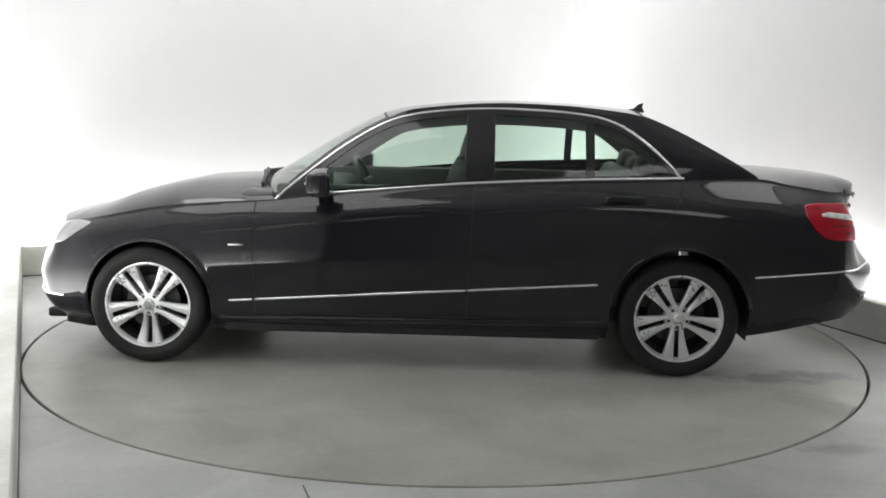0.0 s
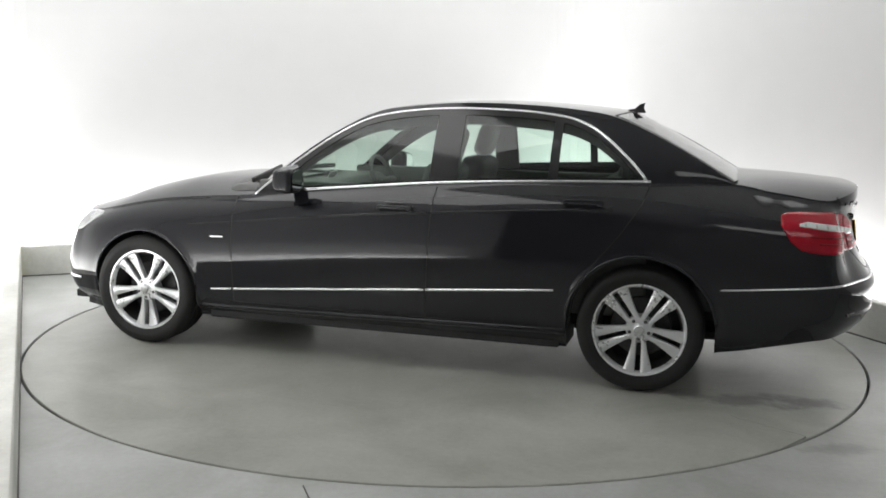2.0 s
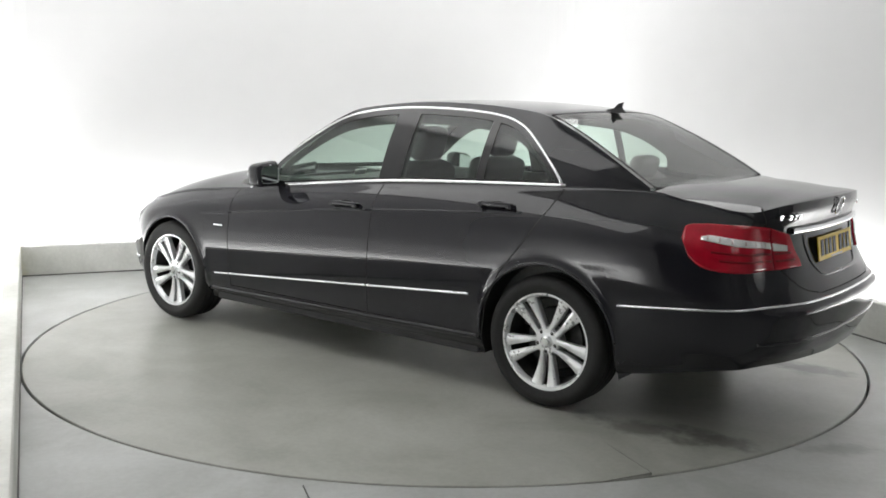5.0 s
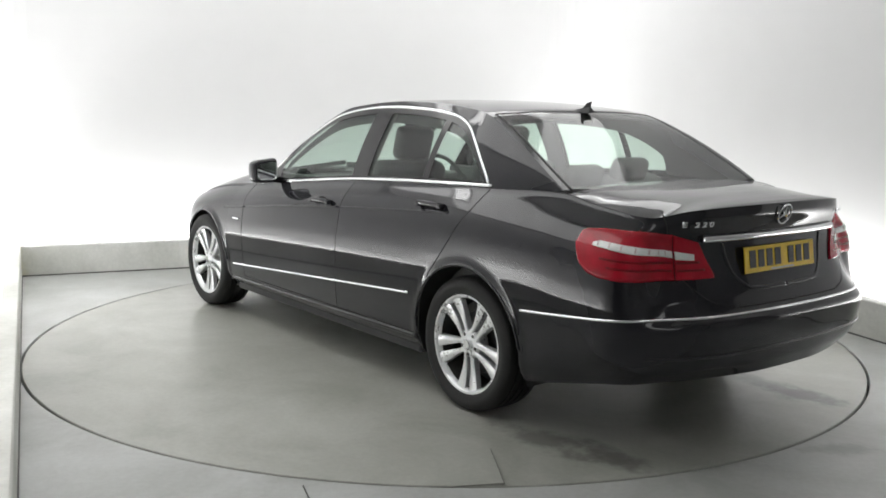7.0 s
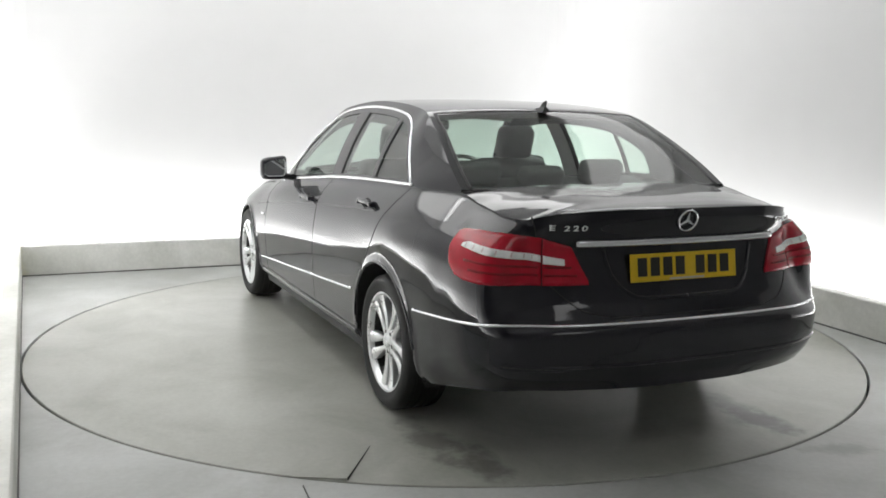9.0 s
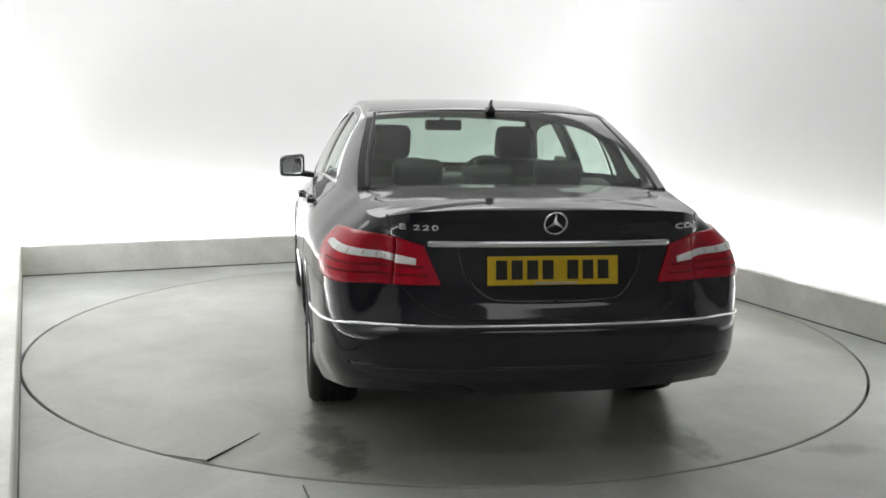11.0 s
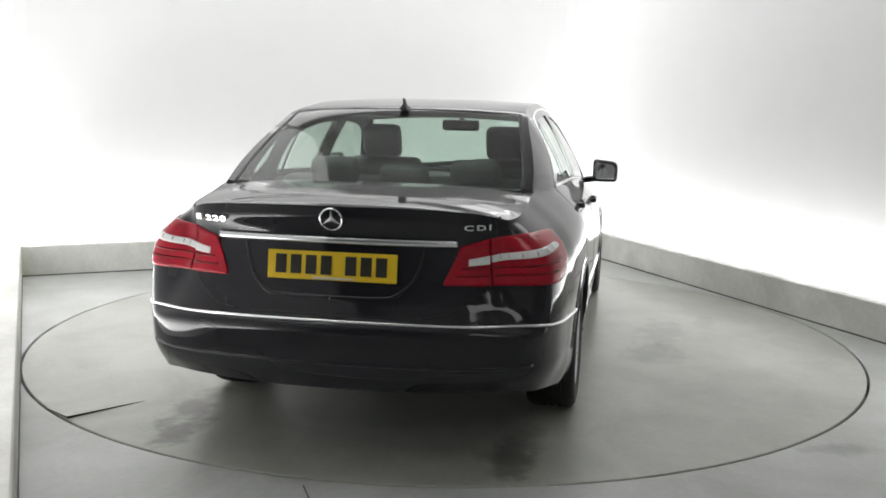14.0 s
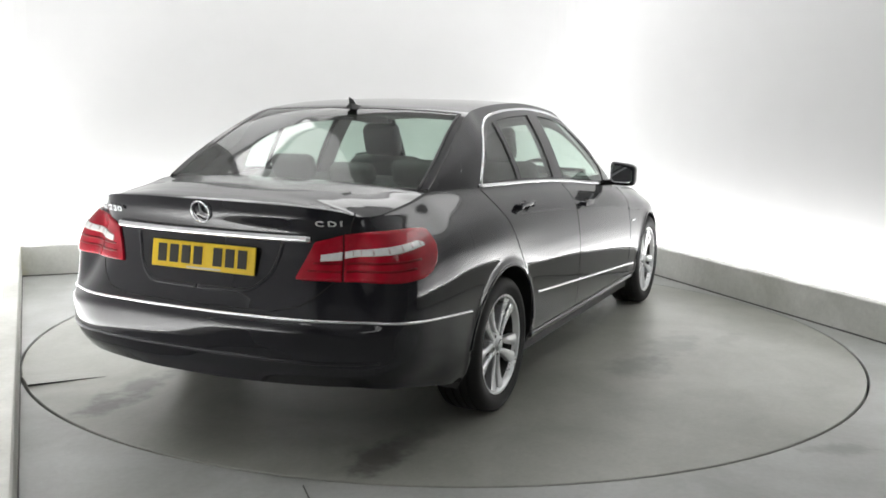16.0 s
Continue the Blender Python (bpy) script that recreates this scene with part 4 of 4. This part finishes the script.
def build_wheel(car, x, s):
    wheel = new("wheel")
    wheel.parent = car
    wheel["label"] = "silver twin-spoke alloy wheel with black tyre"
    wheel.matrix_local = Matrix.Translation((x, s * 0.792, TYRE_R + 0.001 - BODY_LIFT)) @ (Matrix() if s > 0 else Matrix.Rotation(math.pi, 4, "Z"))
    bm = bmesh.new()
    lathe(bm, [(RIM_R - 0.004, -0.105), (RIM_R + 0.02, -0.115), (TYRE_R - 0.022, -0.112), (TYRE_R - 0.005, -0.095), *[(TYRE_R - dip, y0 + dy) for y0 in (-0.060, -0.020, 0.020, 0.060) for dy, dip in ((-0.007, 0.0), (-0.005, 0.008), (0.005, 0.008), (0.007, 0.0))], (TYRE_R - 0.006, 0.095), (TYRE_R - 0.022, 0.110),
               (RIM_R + 0.036, 0.115), (RIM_R + 0.033, 0.113), (RIM_R + 0.02, 0.112), (RIM_R + 0.006, 0.105), (RIM_R - 0.004, 0.098)], 64)
    part("tyre", bm, RUBBER, wheel, "black rubber tyre", angle=50)
    # the barrel is much darker than the rim lip
    bm = bmesh.new()
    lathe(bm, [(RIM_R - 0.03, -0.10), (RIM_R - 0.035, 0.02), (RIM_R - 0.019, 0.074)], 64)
    part("barrel", bm, BARREL, wheel, "dark rim barrel")
    bm = bmesh.new()
    lathe(bm, [(RIM_R - 0.019, 0.074), (RIM_R - 0.012, 0.094), (RIM_R - 0.006, 0.102), (RIM_R + 0.003, 0.103), (RIM_R + 0.005, 0.097), (RIM_R, 0.09)], 64)
    part("rim", bm, ALLOY, wheel)
    bm = bmesh.new()
    lathe(bm, [(0.001, 0.0), (0.15, 0.0), (0.155, -0.01), (0.155, -0.03)], 48)
    part("brake_disc", bm, DARKMETAL, wheel, "dull steel brake disc")
    bm = bmesh.new()
    lathe(bm, [(0.001, -0.06), (RIM_R - 0.03, -0.06)], 48)
    part("backing", bm, PLASTIC, wheel, "black backing plate")
    bm = bmesh.new()
    lathe(bm, [(0.001, 0.098), (0.022, 0.097), (0.030, 0.092), (0.034, 0.084), (0.060, 0.082), (0.070, 0.070), (0.072, 0.02)], 48)
    part("hub", bm, ALLOY, wheel)
    bm = bmesh.new()
    lathe(bm, [(0.001, 0.1005), (0.020, 0.1000), (0.024, 0.0965)], 32)
    part("hub_cap", bm, CHROME_MAT, wheel, "round bright hub cap")
    for k in range(5):
        t0 = -math.pi / 2 + 2 * math.pi * k / 5
        for d in (1, -1):
            # each spoke of the pair is a tapered, ridged bar from hub to rim
            bm = bmesh.new()
            rows = []
            for f in np.linspace(0, 1, 7):
                r = 0.050 + (RIM_R - 0.012 - 0.050) * f
                inner, outer = 0.0115 + 0.003 * f, 0.033 + 0.044 * f ** 1.4
                off, w = d * (inner + outer) / 2, (outer - inner) / 2
                ya = 0.084 + 0.010 * f - 0.012 * math.sin(math.pi * f) * 0.5
                c, q = math.cos(t0), math.sin(t0)
                row = []
                for aw, h in ((-1, -0.035), (-1, -0.006), (-0.55, 0.0), (0.55, 0.0), (1, -0.006), (1, -0.035)):
                    o = off + aw * w
                    row.append(bm.verts.new((r * c - o * q, ya + h, r * q + o * c)))
                rows.append(row)
            for a, b in zip(rows, rows[1:]):
                for j in range(6):
                    bm.faces.new((a[j], a[(j + 1) % 6], b[(j + 1) % 6], b[j]))
            bm.faces.new(rows[0]), bm.faces.new(rows[-1])
            part("spoke", bm, ALLOY, wheel)
        bm = bmesh.new()
        lathe(bm, [(0.001, 0.080), (0.008, 0.080), (0.010, 0.076), (0.010, 0.06)], 12, "y", Matrix.Translation((0.050 * math.cos(t0), 0.004, 0.050 * math.sin(t0))))
        part("wheel_bolt", bm, DARKMETAL, wheel, "dark wheel bolt")
    return wheel


# ---------------------------------------------------------------- cabin
def rounded(bm, c, size, turn=None, soft=0.35):
    box(bm, c, size, min(size) * soft, turn, 3)


def build_cabin(car):
    bm = bmesh.new()
    box(bm, (-0.35, 0, 0.31), (2.3, 1.5, 0.06), 0.01)
    part("cabin_floor", bm, DARK_CLOTH, car, "dark carpeted cabin floor", smooth=False)
    for s in (1, -1):
        bm = bmesh.new()
        box(bm, (-0.35, s * 0.745, 0.66), (2.2, 0.05, 0.64), 0.02)
        part("door_lining", bm, LEATHER, car, "dark door lining")
        # front seats
        seat = new("front_seat")
        seat.parent = car
        seat["label"] = "dark leather front seat with headrest"
        bm = bmesh.new()
        rounded(bm, (0.10, s * 0.38, 0.54), (0.52, 0.50, 0.18))
        part("cushion", bm, LEATHER, seat)
        lean = Matrix.Rotation(radians(-17), 4, "Y")
        bm = bmesh.new()
        rounded(bm, (-0.20, s * 0.38, 0.82), (0.16, 0.48, 0.56), lean)
        part("backrest", bm, LEATHER, seat)
        bm = bmesh.new()
        rounded(bm, (-0.305, s * 0.38, 1.195), (0.10, 0.240, 0.20), lean, 0.42)
        part("headrest", bm, LEATHER, seat)
        for dy in (0.06, -0.06):
            bm = bmesh.new()
            box(bm, (-0.275, s * 0.38 + dy, 1.09), (0.014, 0.014, 0.10), 0.004, lean)
            part("headrest_post", bm, CHROME_MAT, seat, "chrome post")
    bench = new("rear_seat")
    bench.parent = car
    bench["label"] = "dark leather rear bench with three headrests"
    bm = bmesh.new()
    rounded(bm, (-0.85, 0, 0.54), (0.52, 1.32, 0.18))
    part("cushion", bm, LEATHER, bench)
    bm = bmesh.new()
    rounded(bm, (-1.18, 0, 0.80), (0.18, 1.34, 0.52), Matrix.Rotation(radians(-22), 4, "Y"))
    part("backrest", bm, LEATHER, bench)
    for y, h in ((0.36, 0.0), (0, -0.03), (-0.36, 0.0)):
        bm = bmesh.new()
        rounded(bm, (-1.30, y, 1.085 + h), (0.09, 0.25, 0.13), Matrix.Rotation(radians(-18), 4, "Y"), 0.42)
        part("headrest", bm, LEATHER, bench)
    bm = bmesh.new()
    box(bm, (-1.60, 0, 0.995), (0.56, 1.24, 0.03), 0.01)
    part("parcel_shelf", bm, DARK_CLOTH, car, "dark parcel shelf")
    bm = bmesh.new()
    rounded(bm, (0.74, 0, 0.82), (0.50, 1.46, 0.24), None, 0.3)
    part("dashboard", bm, LEATHER, car, "dark padded dashboard")
    bm = bmesh.new()
    box(bm, (0.65, -0.07, 0.955), (0.006, 0.105, 0.045), 0.001, Matrix.Rotation(radians(-30), 4, "Y"))
    part("card", bm, WALL, car, "small white card on the dashboard", smooth=False)
    # right-hand steering wheel
    bm = bmesh.new()
    m = Matrix.Translation((0.40, -0.38, 0.90)) @ Matrix.Rotation(radians(-66), 4, "Y")
    rows = []
    for k in range(40):
        t = 2 * math.pi * k / 40
        rows.append([bm.verts.new(m @ Vector(((0.18 + 0.015 * math.cos(a)) * math.cos(t), (0.18 + 0.015 * math.cos(a)) * math.sin(t), 0.015 * math.sin(a)))) for a in [2 * math.pi * j / 8 for j in range(8)]])
    for k in range(40):
        for j in range(8):
            bm.faces.new((rows[k][j], rows[(k + 1) % 40][j], rows[(k + 1) % 40][(j + 1) % 8], rows[k][(j + 1) % 8]))
    box(bm, m @ Vector((0, 0, 0.0)), (0.05, 0.34, 0.06), 0.02, m.to_3x3().to_4x4())
    part("steering_wheel", bm, LEATHER, car, "black leather steering wheel")
    bm = bmesh.new()
    rounded(bm, (0.16, -0.02, 1.285), (0.035, 0.24, 0.068), None, 0.45)
    box(bm, (0.20, -0.02, 1.335), (0.03, 0.03, 0.08), 0.008)
    part("inside_mirror", bm, PLASTIC, car, "black interior mirror")
    for s in (1, -1):
        band("door_frame_lining", np.linspace(0.55, -1.36, 40), lambda x: max(belt(x).z + 0.03, chrome_top(x) - 0.075), lambda x: row_at(x)[2] - 0.012, s, LINING, car, -0.035, 3, "dark grey door frame lining")
    # inner lining of the centre and rear pillars
    for s in (1, -1):
        band("pillar_lining", np.linspace(-0.28, -0.44, 5), lambda x: belt(x).z, lambda x: row_at(x)[2] - 0.02, s, CLOTH, car, -0.03, 6, "grey pillar lining")
        band("pillar_lining", np.linspace(-1.30, -1.84, 24), lambda x: belt(x).z - 0.02, lambda x: row_at(x)[2] - 0.020, s, LINING, car, -0.085, 6, "dark grey pillar lining")


def build_car():
    car = tagged(new("car"), "black four-door saloon car with chrome trim on a turntable", "car")
    build_skin(car)
    cap("bonnet", 0.75, 2.269, [(0.75, 0.06), (0.95, 0.095), (1.33, 0.108), (1.67, 0.095), (1.92, 0.055), (2.05, 0.025), (2.14, 0.0)], car, power=3.2)
    cap("boot_deck", -2.5999, -1.83, [(-2.487, 1.030), (-2.46, 1.038), (-2.40, 1.046), (-2.28, 1.058), (-2.15, 1.067), (-2.0, 1.072), (-1.84, 1.072)], car, power=3.0, ridge=True)
    build_roof(car)
    for s in (1, -1):
        build_side(car, s)
    build_lamps(car)
    build_tail(car)
    for x in (1.437, -1.437):
        for s in (1, -1):
            build_wheel(car, x, s)
    build_cabin(car)
    return car


car = build_car()


# ---------------------------------------------------------------- movement
def motions():
    """The table turns evenly clockwise, and the car stands on it."""
    disc_rows, car_rows = [], []
    for k in range(33):
        t = k * 0.5
        a = TURN_0 + TURN_RATE * t
        c, s = math.cos(radians(a)), math.sin(radians(a))
        disc_rows.append((t, pose(0, 0, 0, 0, 0, a)))
        car_rows.append((t, pose(c * CAR_X - s * CAR_Y, s * CAR_X + c * CAR_Y, BODY_LIFT, 0, 0, a)))
    walk(turntable, disc_rows)
    walk(car, car_rows)


motions()
